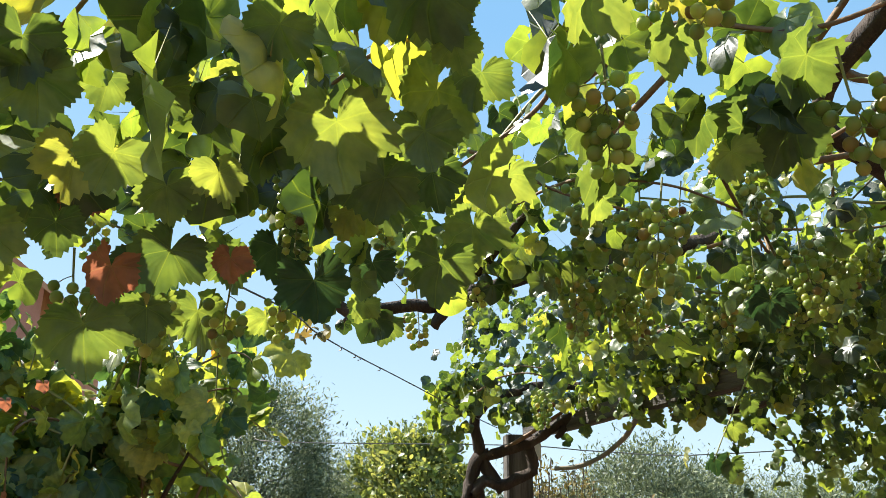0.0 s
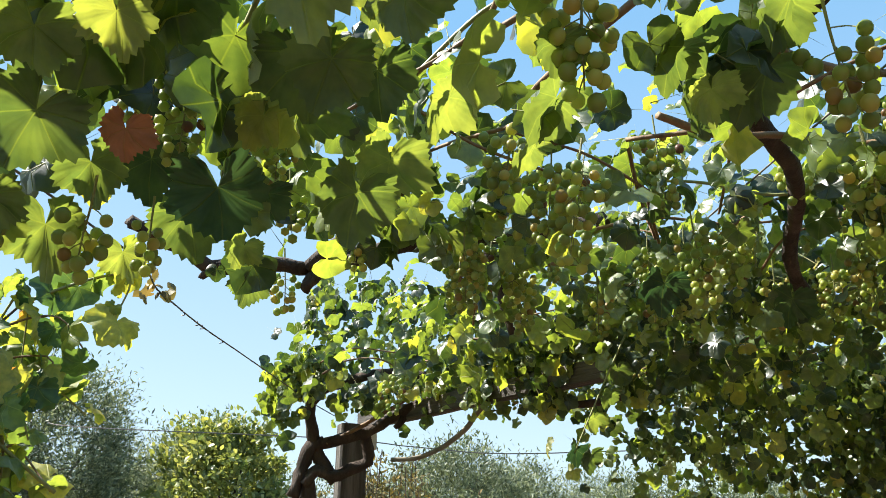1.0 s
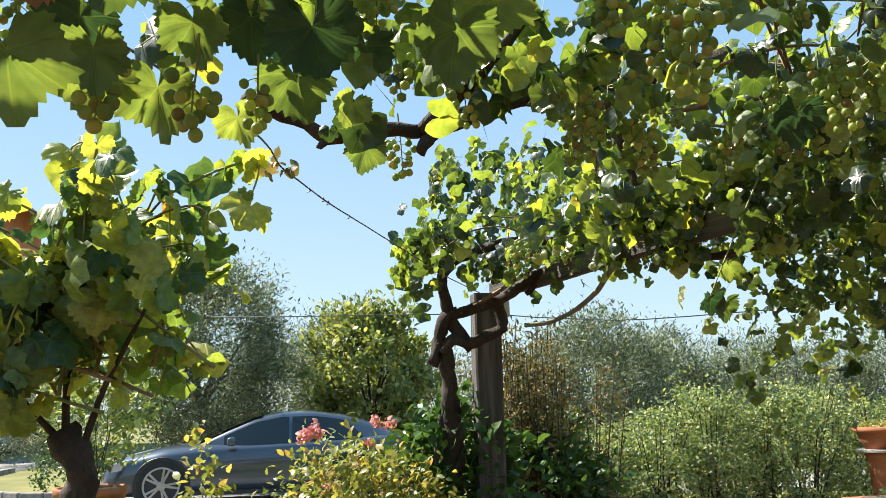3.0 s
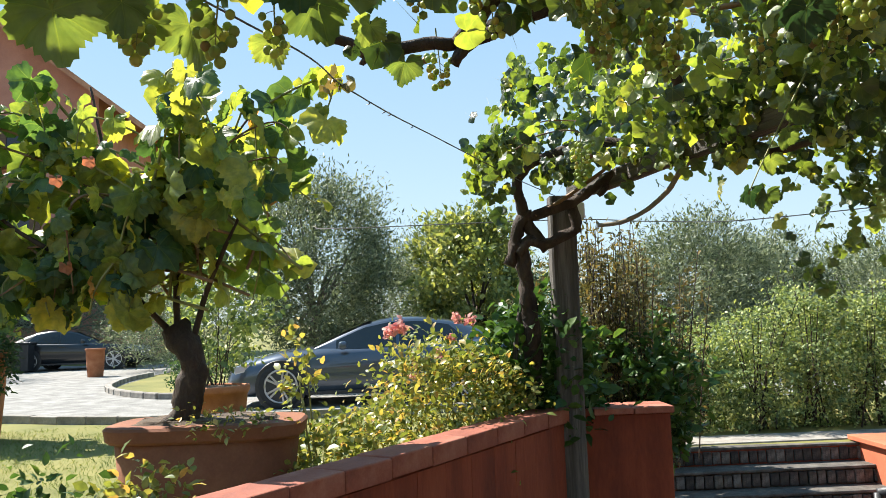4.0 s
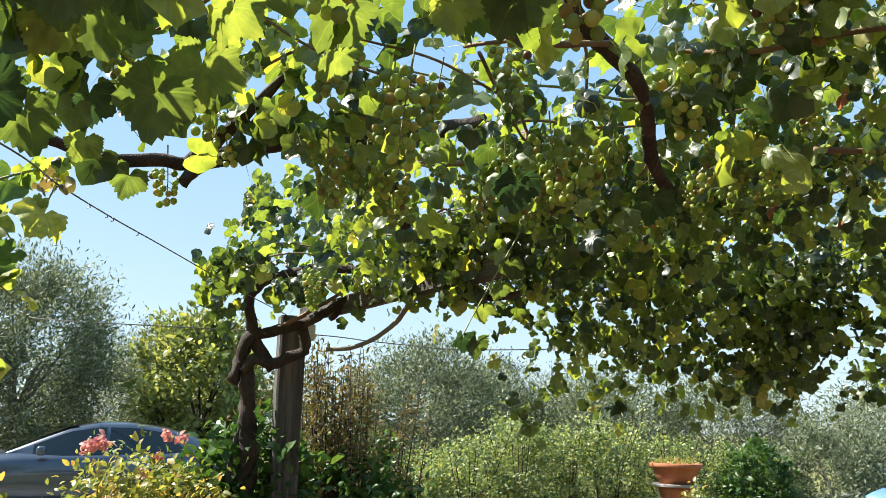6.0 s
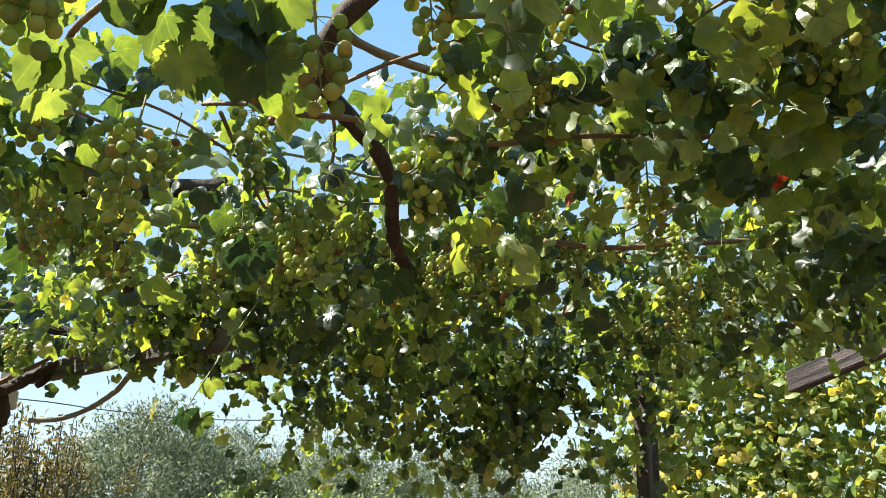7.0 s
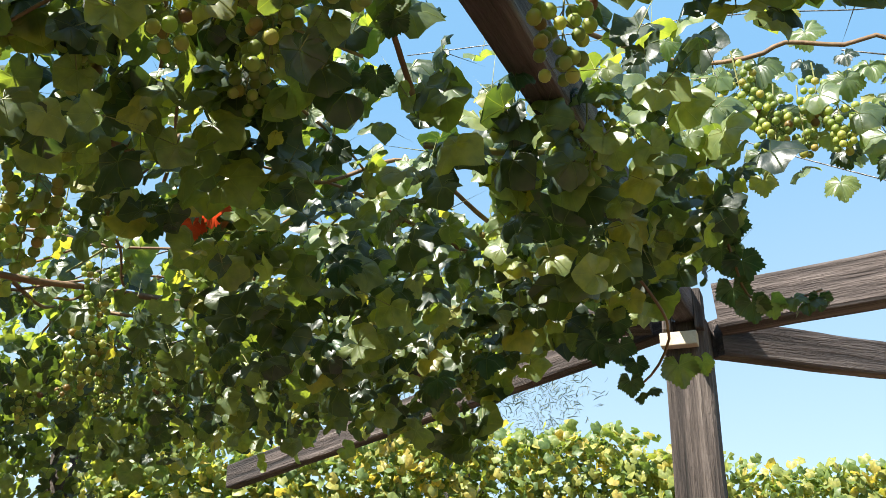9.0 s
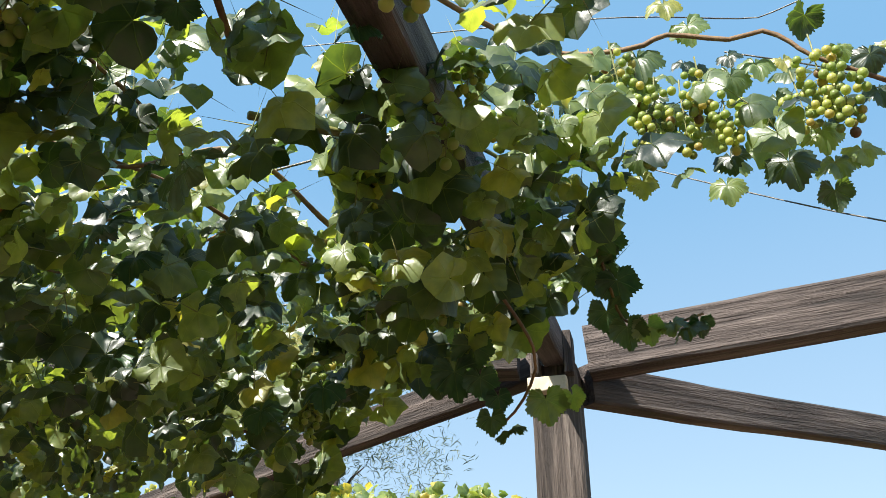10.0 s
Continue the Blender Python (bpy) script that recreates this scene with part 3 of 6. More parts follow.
part("wall_body", box(0.46, 1.0, 0.56, (0, 0, 0.28), 0.006), wall_paint, sill)
part("coping", box(0.56, 1.06, 0.05, (0, 0, 0.585), 0.008), wall_paint, sill)
pier = thing("planter_wall", (5.4, 7.55, -0.55), "orange painted masonry planter beside the steps", "planter")
part("planter_body", box(1.24, 0.72, 0.98, (0, 0, 0.49), 0.01), wall_paint, pier)
part("coping", box(1.36, 0.84, 0.07, (0, 0, 1.012), 0.014), wall_paint, pier)
part("soil", rough_up(box(1.1, 0.6, 0.03, (0, 0, 1.055), 0.01), 0.02, 8), soil, pier)


# ---- pergola ----
def beam(name, a, b, wide, high, parent, material=old_wood, seed=0.0):
    """A rough-sawn timber from a to b (centre line), its grain along it."""
    a, b = Vector(a), Vector(b)
    d = b - a
    bm = bmesh.new()
    cuts = max(4, int(d.length / 0.12))
    rows = []
    shape = [(-0.5, -0.44), (-0.44, -0.5), (0.44, -0.5), (0.5, -0.44), (0.5, 0.44), (0.44, 0.5), (-0.44, 0.5), (-0.5, 0.44)]
    for i in range(cuts + 1):
        x = d.length * i / cuts - d.length / 2
        bow = 0.012 * noise.noise(Vector((x * 0.9, seed, 3.1)))
        rows.append([bm.verts.new((x, y * wide * (1 + 0.05 * noise.noise(Vector((x * 5, y * 3, seed)))), bow + z * high * (1 + 0.05 * noise.noise(Vector((x * 4, z * 3 + 9, seed)))))) for y, z in shape])
    for p, q in zip(rows, rows[1:]):
        for k in range(8):
            bm.faces.new((p[k], p[(k + 1) % 8], q[(k + 1) % 8], q[k]))
    bm.faces.new(rows[0])
    bm.faces.new(rows[-1])
    ob = part(name, bm, material)
    x = d.normalized()
    y = Vector((0, 0, 1)).cross(x).normalized()
    z = x.cross(y)
    ob.matrix_world = Matrix.Translation((a + b) / 2) @ Matrix((x, y, z)).transposed().to_4x4()
    return under(ob, parent)


def upright(name, place, z0, z1, wide, deep, parent, turn=0.0, seed=0.0, material=post_wood):
    bm = bmesh.new()
    cuts = 12
    rows = []
    shape = [(-0.5, -0.43), (-0.43, -0.5), (0.43, -0.5), (0.5, -0.43), (0.5, 0.43), (0.43, 0.5), (-0.43, 0.5), (-0.5, 0.43)]
    for i in range(cuts + 1):
        z = z0 + (z1 - z0) * i / cuts
        rows.append([bm.verts.new((x * wide * (1 + 0.05 * noise.noise(Vector((z * 4, x * 3, seed)))), y * deep * (1 + 0.05 * noise.noise(Vector((z * 4, y * 3 + 5, seed)))), z)) for x, y in shape])
    for p, q in zip(rows, rows[1:]):
        for k in range(8):
            bm.faces.new((p[k], p[(k + 1) % 8], q[(k + 1) % 8], q[k]))
    bm.faces.new(rows[0])
    bm.faces.new(rows[-1])
    ob = part(name, bm, material)
    ob.matrix_world = pose(place[0], place[1], 0, 0, 0, turn)
    return under(ob, parent)


pergola = thing("pergola", (2.2, 2.5, -0.55), "weathered grey timber pergola carrying a grape vine", "pergola")
upright("post", (0.788, 5.275), -0.55, 2.045, 0.15, 0.13, pergola, 0, 1, grey_post)
upright("post", (3.63, 0.535), -0.55, 2.52, 0.16, 0.16, pergola, -4, 2)
upright("post", (4.05, 3.70), -0.55, 2.3, 0.10, 0.10, pergola, 0, 3)
beam("beam", (0.90, 5.5, 2.10), (1.36, 3.4, 2.09), 0.07, 0.085, pergola, grey_post_long, seed=1)
beam("beam", (3.58, 2.6, 2.64), (3.60, 0.66, 2.567), 0.12, 0.125, pergola, seed=2)
beam("beam", (3.60, 0.42, 2.565), (3.36, -1.9, 2.75), 0.12, 0.17, pergola, seed=3)
beam("rafter", (3.56, 0.535, 2.575), (0.7, 0.745, 2.37), 0.075, 0.12, pergola, seed=4)
beam("brace", (3.70, 0.60, 2.575), (4.85, 3.20, 2.215), 0.08, 0.13, pergola, seed=5)
beam("brace", (3.68, 0.44, 2.48), (5.6, -1.5, 2.66), 0.08, 0.14, pergola, seed=6)
plate = part("plate", box(0.05, 0.13, 0.05, (0, 0, 0), 0.004), pale_wood)
plate.matrix_world = pose(3.525, 0.56, 2.44, 0, 0, -4)
under(plate, pergola)
for dy in (-0.056, 0.056):
    cheek = part("cheek", box(0.10, 0.03, 0.15, (0, 0, -0.01), 0.004), post_wood)
    cheek.matrix_world = pose(3.55, 0.54 + dy, 2.56, 0, 0, -4)
    under(cheek, pergola)

under(part("insulator", box(0.05, 0.05, 0.10, (0.893, 5.235, 1.955), 0.012), white_plastic, label="small white plastic insulator"), pergola)
# ---- the vine over the pergola ----
vine = thing("grape_vine", (1.3, 2.6, -0.55), "old grape vine spreading dense green leaves over the pergola", "vine")


def limb(name, points, r0, r1, parent, material=bark, sides=9, knots=0.35, label=""):
    ob = part(name, tube(points, r0, r1, sides, knots, 0.03, seed=points[0][0] * 9), material, smooth=True, label=label)
    return under(ob, parent)


limb("arm", [(0.9, 2.62, 2.36), (0.45, 2.62, 2.24), (0.322, 2.6, 2.214), (0.185, 2.58, 2.165), (0.10, 2.57, 2.13), (0.03, 2.55, 2.095), (-0.07, 2.53, 2.085), (-0.15, 2.5, 2.065), (-0.217, 2.5, 2.052), (-0.264, 2.49, 2.08), (-0.317, 2.47, 2.093), (-0.40, 2.4, 2.11)], 0.028, 0.013, vine, knots=0.5)
limb("arm", [(0.02, 2.54, 2.09), (0.06, 2.5, 2.13), (0.12, 2.42, 2.17), (0.24, 2.3, 2.3)], 0.018, 0.011, vine, knots=0.45)
limb("arm", [(0.06, 2.54, 2.10), (0.10, 2.46, 2.15), (0.19, 2.38, 2.24)], 0.012, 0.009, vine, knots=0.4)
limb("arm", [(0.012, 2.52, 2.03), (0.03, 2.53, 2.06), (0.07, 2.55, 2.10), (0.17, 2.57, 2.155)], 0.015, 0.02, vine, knots=0.5)
limb("spur", [(-0.20, 2.5, 2.06), (-0.23, 2.49, 2.03), (-0.235, 2.49, 2.022)], 0.01, 0.006, vine)
limb("arm", [(0.62, 2.85, 2.4), (0.67, 2.92, 2.29), (0.73, 2.95, 2.15), (0.76, 2.96, 2.08)], 0.02, 0.017, vine)
limb("arm", [(0.76, 1.40, 2.46), (0.732, 1.543, 2.4), (0.719, 1.62, 2.377), (0.725, 1.706, 2.36), (0.767, 1.805, 2.331), (0.854, 1.863, 2.311), (0.962, 1.929, 2.293), (1.061, 2.005, 2.282), (1.168, 2.128, 2.259), (1.312, 2.329, 2.218), (1.477, 2.47, 2.155)], 0.021, 0.02, vine, label="twisting brown old arm")
limb("cane", [(0.73, 1.66, 2.375), (0.79, 1.70, 2.38), (0.93, 1.735, 2.40), (1.08, 1.76, 2.43), (1.32, 1.76, 2.49), (1.5, 1.74, 2.53)], 0.011, 0.007, vine, cane_skin, 7, 0.25)
limb("cane", [(0.5, 1.72, 2.2), (0.68, 1.78, 2.22), (0.85, 1.82, 2.27), (1.04, 1.86, 2.31), (1.14, 1.7, 2.25), (1.33, 1.58, 2.28), (1.54, 1.5, 2.31), (1.75, 1.39, 2.33)], 0.008, 0.006, vine, cane_skin, 7, 0.25)
limb("cane", [(1.8, 2.2, 2.27), (2.02, 2.11, 2.27), (2.25, 1.98, 2.30), (2.6, 1.8, 2.34)], 0.010, 0.008, vine, cane_skin, 7, 0.25)
limb("cane", [(0.8, 3.0, 2.33), (1.05, 2.98, 2.36), (1.4, 2.95, 2.42), (1.8, 2.89, 2.45)], 0.012, 0.009, vine, cane_skin, 7, 0.25)
limb("cane", [(1.6, 0.75, 2.55), (1.85, 0.62, 2.58), (2.05, 0.445, 2.60), (2.05, 0.343, 2.573), (2.05, 0.261, 2.579), (2.05, 0.218, 2.596), (2.05, 0.113, 2.567), (2.05, 0.053, 2.577), (2.05, 0.011, 2.543), (2.05, -0.02, 2.506), (2.08, -0.15, 2.45)], 0.006, 0.004, vine, cane_skin, 7, 0.25)
limb("trunk", [(0.60, 5.46, -0.02), (0.60, 5.40, 0.5), (0.59, 5.3, 0.93), (0.575, 5.2, 1.24), (0.55, 5.14, 1.51), (0.53, 5.12, 1.66), (0.50, 5.1, 1.77)], 0.055, 0.045, vine, knots=0.55)
limb("arm", [(0.44, 5.1, 1.64), (0.465, 5.1, 1.70), (0.485, 5.1, 1.79), (0.53, 5.1, 1.90), (0.59, 5.09, 1.925)], 0.04, 0.03, vine, knots=0.65)
# The arm that loops up past the post; the leaves leave it bare.
LOOP = [(0.54, 5.1, 1.92), (0.515, 5.08, 2.03), (0.505, 5.06, 2.12), (0.535, 5.02, 2.17), (0.59, 4.98, 2.205), (0.70, 4.92, 2.235), (0.80, 4.86, 2.265), (0.95, 4.78, 2.265)]
limb("arm", [(0.665, 5.08, 1.725), (0.625, 5.09, 1.77), (0.575, 5.1, 1.84)] + LOOP + [(1.12, 4.65, 2.235), (1.3, 4.5, 2.2)], 0.034, 0.019, vine, knots=0.45)
limb("arm", [(0.55, 5.1, 1.89), (0.61, 5.07, 1.92), (0.675, 5.05, 1.945), (0.75, 5.04, 1.96), (0.836, 5.02, 1.99), (0.93, 4.96, 2.05), (1.02, 4.86, 2.11), (1.14, 4.6, 2.14), (1.25, 4.2, 2.15), (1.36, 3.7, 2.15)], 0.028, 0.02, vine, knots=0.55)
limb("arm", [(0.60, 5.06, 1.915), (0.70, 5.03, 1.965), (0.80, 5.0, 2.025), (0.9, 4.94, 2.09), (1.0, 4.8, 2.16)], 0.013, 0.009, vine, cane_skin, knots=0.3)
limb("arm", [(0.50, 5.08, 1.70), (0.56, 5.06, 1.765), (0.63, 5.05, 1.75), (0.71, 5.05, 1.775), (0.77, 5.05, 1.80), (0.83, 5.05, 1.825), (0.825, 5.05, 1.90), (0.803, 5.05, 1.995)], 0.03, 0.026, vine, knots=0.6)
limb("spur", [(0.99, 4.93, 2.07), (0.965, 4.92, 2.03), (0.935, 4.93, 2.0)], 0.022, 0.016, vine, knots=0.6)
limb("cane", [(1.36, 4.6, 2.13), (1.33, 4.7, 2.09), (1.28, 4.8, 1.99), (1.18, 4.9, 1.90), (1.06, 4.95, 1.85), (0.94, 5.0, 1.84)], 0.016, 0.012, vine, pale_cane, 7, 0.2, "pale bent cane under the beam")
limb("cane", [(1.27, 4.0, 2.12), (1.31, 3.9, 2.06), (1.4, 3.75, 2.0), (1.55, 3.6, 2.02)], 0.02, 0.014, vine, bark, 7, 0.4)
limb("stake", [(0.43, 5.26, -0.02), (0.46, 5.24, 0.98), (0.56, 5.23, 1.63)], 0.019, 0.017, vine, post_wood, 8, 0.1, "thin weathered wooden stake")

# Wires that carry the canes: one sags to the corner, others run past the edge.
support = thing("support_wires", (0.1, 3.5, 2.0), "rusty steel wires strung to carry the vine", "wire")


def wire(points, r, parent, material=wire_steel):
    return under(part("wire", tube(points, r, r, 5, 0.2, 0.06), material, smooth=True), parent)


wire([(-2.6, 0.2, 2.2), (-0.95, 1.5, 2.06), (-0.43, 2.3, 2.035), (-0.326, 2.9, 2.092), (-0.278, 3.05, 2.095), (-0.174, 3.4, 2.112), (-0.023, 3.75, 2.111), (0.14, 4.1, 2.102), (0.286, 4.4, 2.09), (0.5, 4.9, 2.09), (0.75, 5.2, 2.04)], 0.0026, support)
wire([(2.63, 0.36, 2.745), (2.46, 0.17, 2.54), (2.24, -0.13, 2.27), (2.0, -0.5, 2.0)], 0.0016, support)
wire([(2.4, 1.2, 3.02), (2.28, 0.36, 2.87), (2.28, -0.01, 2.81), (2.24, -0.12, 2.82), (2.2, -1.0, 2.95)], 0.0016, support)
wire([(2.16, 0.1, 2.63), (2.18, -0.1, 2.57), (2.2, -0.3, 2.48), (2.3, -1.5, 2.2)], 0.0016, support)
for wx in (1.0, 1.6, 2.2, 2.8):
    wire([(wx, 0.9, 2.52), (wx + 0.15, 2.2, 2.40), (wx + 0.3, 3.6, 2.26), (wx + 0.4, 4.6, 2.2)], 0.003, support)
for s in (0.12, 0.31, 0.38, 0.7):
    a = Vector((-0.278, 3.05, 2.095)).lerp(Vector((-0.023, 3.75, 2.111)), s)
    wire([a, a + Vector((0.006, 0, -0.012)), a + Vector((-0.004, 0.006, -0.014))], 0.0018, support)

# The edge of the canopy in plan, clockwise from the back left.
CANOPY = [(-2.4, -0.9), (-2.6, 0.9), (-1.6, 1.6), (-0.9, 1.8), (-0.5, 1.95), (-0.22, 2.15), (0.02, 2.42), (0.30, 2.56), (0.56, 2.85), (0.62, 3.5), (0.42, 4.1), (0.2, 4.5), (0.26, 5.0), (0.6, 5.3), (1.3, 5.2), (2.2, 5.0), (3.1, 4.5), (4.1, 3.8), (3.7, 2.4), (3.3, 1.4), (2.95, 0.8), (2.75, 0.45), (2.4, 0.34), (1.7, 0.36), (1.4, -0.1), (1.0, -0.9)]
HOLES = [(0.55, 1.2, 0.13), (0.72, 1.46, 0.12)]


def inside(x, y, poly):
    hit = np.zeros(len(x), bool)
    for (x0, y0), (x1, y1) in zip(poly, poly[1:] + poly[:1]):
        cross = (y0 > y) != (y1 > y)
        hit ^= cross & (x < (x1 - x0) * (y - y0) / (y1 - y0 + 1e-12) + x0)
    return hit


def roof_height(x, y):
    """The height of the canes: lower over the near left edge, higher towards the rafter."""
    return 2.27 + 0.12 * np.clip(x, -1.2, 1.5) - 0.03 * np.clip(y - 2, 0, 3)


def off_line(P, points, wide):
    """Which places lie within wide of a line in plan and under it."""
    near = np.zeros(len(P), bool)
    for q in smooth_line(points, 0.04):
        near |= ((P[:, 0] - q.x) ** 2 + (P[:, 1] - q.y) ** 2 < wide * wide) & (P[:, 2] < q.z + 0.02)
    return near


rng = np.random.default_rng(11)
LAYERS = []
# An upper layer that faces the sun, and a looser one that hangs under it.
for N, low, even in ((11000, False, 0.5), (24000, True, 0.43)):
    cx, cy = rng.uniform(-2.6, 4.2, N), rng.uniform(-0.9, 5.5, N)
    keep = inside(cx, cy, CANOPY)
    for hx, hy, hr in HOLES:
        keep &= (cx - hx) ** 2 + (cy - hy) ** 2 > hr * hr
    thick = np.array([noise.noise(Vector((x * 1.7, y * 1.7, 4.2 + 3 * low))) for x, y in zip(cx, cy)])
    keep &= rng.uniform(0, 1, N) < np.clip(even + np.where(cx > 1.1, np.where((cy > 1.9) & (not low), np.where(cx > 1.9, 0.14, 0.27), 0.16), 0) + np.where((cx > 1.1) & (cy < 1.7), 0.22 if low else 0.1, 0) + 1.0 * thick, 0.15, 1)
    cx, cy = cx[keep], cy[keep]
    cz = roof_height(cx, cy) + (-np.abs(rng.normal(0, 0.13, len(cx))) if low else rng.normal(0.09, 0.085, len(cx)))
    thin = (cx < 0.5) & (cy < 1.9) & (rng.uniform(0, 1, len(cx)) < (0.68 if low else 0.9))
    gap = np.array([noise.noise(Vector((x * 4.5, y * 4.5, 9.1))) for x, y in zip(cx, cy)])
    thin |= (cx > 1.55) & (cy < 1.6) & (gap > -0.02) & (rng.uniform(0, 1, len(cx)) < (0.0 if low else 0.4))
    thin |= (cx > 0.8) & (cy < 1.0) & (rng.uniform(0, 1, len(cx)) < (0.0 if low else np.where(cx > 1.5, 0.7, 0.3)))
    thin |= (cx < 1.1) & (rng.uniform(0, 1, len(cx)) < (0.22 if low else 0.05))
    thin |= (cx > 1.3) & (cy > 3.9) & (rng.uniform(0, 1, len(cx)) < 0.55)
    LAYERS.append(np.c_[cx, cy, cz][~thin])
upper = len(LAYERS[0])
P = np.vstack(LAYERS)
# Shoots that hang from the edges and from the canes.
hang = []


def curtain(points, depth, count, back=0.25):
    line = smooth_line([(x, y, 0) for x, y in points], 0.02)
    for _ in range(count):
        c = line[rng.integers(0, len(line))]
        x, y = c.x + np.clip(rng.normal(0, back * 0.5), -back, back), c.y + np.clip(rng.normal(0, back * 0.5), -back, back)
        top = float(roof_height(np.array([x]), np.array([y]))[0])
        hang.append((x, y, top - depth * rng.uniform(0, 1) ** 1.1 * (0.75 + 0.5 * noise.noise(Vector((x * 3, y * 3, 1))))))


curtain([(-1.6, 1.45), (-0.9, 1.6), (-0.5, 1.75), (-0.25, 1.95)], 0.42, 110)
curtain([(-0.5, 1.55), (-0.25, 1.9), (0.05, 2.2), (0.5, 2.45)], 0.24, 80)
curtain([(0.42, 4.3), (0.38, 4.7), (0.7, 4.8), (1.1, 4.6)], 0.26, 480, 0.2)
curtain([(1.25, 4.5), (1.4, 4.0), (1.4, 3.5)], 0.26, 120)
curtain([(2.1, 4.4), (2.4, 4.4), (3.1, 4.1), (4.0, 3.6)], 1.0, 1000, 0.35)
curtain([(1.5, 4.2), (2.1, 4.4)], 0.4, 130, 0.3)
curtain([(3.9, 3.4), (3.6, 2.4), (3.3, 1.8)], 0.45, 380, 0.3)
curtain([(3.1, 1.4), (2.8, 0.85)], 0.3, 130, 0.2)
curtain([(2.75, 0.6), (2.3, 0.42), (1.9, 0.40)], 0.2, 60, 0.12)
curtain([(2.0, 0.82), (2.4, 0.8), (2.75, 0.95)], 0.42, 170, 0.2)
curtain([(1.7, 1.3), (1.95, 1.2), (2.2, 1.15), (2.45, 1.2)], 0.5, 230, 0.18)
curtain([(2.0, 1.5), (2.3, 1.6), (2.7, 1.6)], 0.5, 170, 0.25)
curtain([(2.8, 2.2), (2.9, 1.6), (2.8, 1.1)], 0.5, 200, 0.22)
curtain([(2.42, 1.28), (2.52, 1.15), (2.66, 1.0)], 0.64, 120, 0.12)
curtain([(1.8, 4.25), (2.4, 4.3), (3.0, 4.0), (3.6, 3.7)], 1.2, 380, 0.2)
curtain([(2.85, 3.97), (3.34, 3.82)], 1.05, 420, 0.25)
curtain([(1.95, 3.75), (2.1, 3.75), (2.5, 3.7)], 0.7, 220, 0.2)
curtain([(1.0, 0.86), (1.6, 0.82), (2.4, 0.76)], 0.2, 110, 0.08)
curtain([(1.97, 0.34), (2.0, 0.2), (2.03, 0.08), (2.1, -0.06), (2.14, -0.3)], 0.3, 44, 0.09)
curtain([(1.15, 4.3), (1.25, 3.8), (1.36, 3.3)], 0.5, 420, 0.11)
curtain([(1.3, 3.3), (1.5, 3.0), (1.8, 2.9)], 0.45, 160, 0.2)
curtain([(1.75, 0.66), (2.1, 0.64), (2.5, 0.62), (2.9, 0.6)], 0.3, 60, 0.07)
curtain([(-0.9, 1.2), (-0.5, 1.25), (-0.1, 1.3)], 0.42, 90, 0.3)
curtain([(1.2, 1.4), (1.4, 1.25), (1.6, 1.1)], 0.14, 130, 0.17)
curtain([(1.3, 2.2), (1.5, 1.9), (1.7, 1.7)], 0.12, 110, 0.2)
# A taller tuft over the corner.
for _ in range(210):
    d = unit(1, rng)[0]
    hang.append((0.76 + 0.34 * d[0], 4.90 + 0.3 * d[1], 2.58 + 0.30 * d[2] * rng.uniform(0.3, 1)))
hang = np.array(hang)
P = np.vstack([P, hang])
# Keep the rafter's underside clear.
over = (P[:, 0] > 0.7) & (P[:, 0] < 1.75) & (np.abs(P[:, 1] - (0.796 - 0.073 * P[:, 0])) < 0.12) & (P[:, 2] < 2.42 + 0.075 * P[:, 0])
over |= (P[:, 0] > 1.5) & (P[:, 1] < 0.93) & (P[:, 2] < 2.02 + 0.28 * (P[:, 0] - 2.1) + 0.5 * (0.75 - P[:, 1]).clip(0, 1))
over |= (P[:, 1] < 0.6) & (P[:, 2] > 2.58) & (P[:, 0] > 1.4)
over |= off_line(P, [(0.732, 1.543, 2.4), (0.725, 1.706, 2.36), (0.854, 1.863, 2.311), (1.061, 2.005, 2.282), (1.2, 2.17, 2.25)], 0.06)
over |= off_line(P, [(0.55, 1.2, 2.3), (0.66, 1.45, 2.35), (0.74, 1.66, 2.36)], 0.1)
for q in smooth_line(LOOP, 0.04):
    over |= (np.abs(P[:, 0] - q.x) < 0.06) & (np.abs(P[:, 2] - q.z) < 0.055) & (P[:, 1] < q.y + 0.02) & (P[:, 1] > q.y - 0.7)
high = np.arange(len(P)) < upper
P, high = P[~over], high[~over]
# Flecks of sun that find a way through the roof onto hanging leaves.
fleck = rng.permutation(np.flatnonzero(~high & (P[:, 0] > 1.1) & (P[:, 1] > 0.4) & (P[:, 1] < 2.3) & (P[:, 2] < roof_height(P[:, 0], P[:, 1]) - 0.06)))[:150]
outer = (P[:, 0] > 1.8) & (P[:, 0] < 2.9) & (P[:, 1] > 0.25) & (P[:, 1] < 1.15)
fleck = np.r_[fleck, rng.permutation(np.flatnonzero(~high & outer & (P[:, 2] < roof_height(P[:, 0], P[:, 1]))))[:125]]
lit = np.zeros(len(P), bool)
lit[fleck] = True
shade = np.zeros(len(P), bool)
for place in [*P[fleck], *[np.array((2.07, y, z)) for y in (-0.2, -0.1, 0.0, 0.08, 0.16, 0.24, 0.32, 0.4, 0.48) for z in (2.34, 2.46, 2.58)]]:
    off = P - place
    along = off @ np.array(SUN)
    shade |= (along > 0.03) & (along < 1.6) & ((off ** 2).sum(1) - along ** 2 < 0.042 ** 2)
shade &= ~lit
P, high, lit = P[~shade], high[~shade], lit[~shade]
n = len(P)
ups = np.where(high[:, None], np.array(SUN) * 1.0 + rng.normal(0, 0.38, (n, 3)), np.c_[rng.normal(0, 0.9, (n, 2)), rng.uniform(-0.1, 0.8, n)])
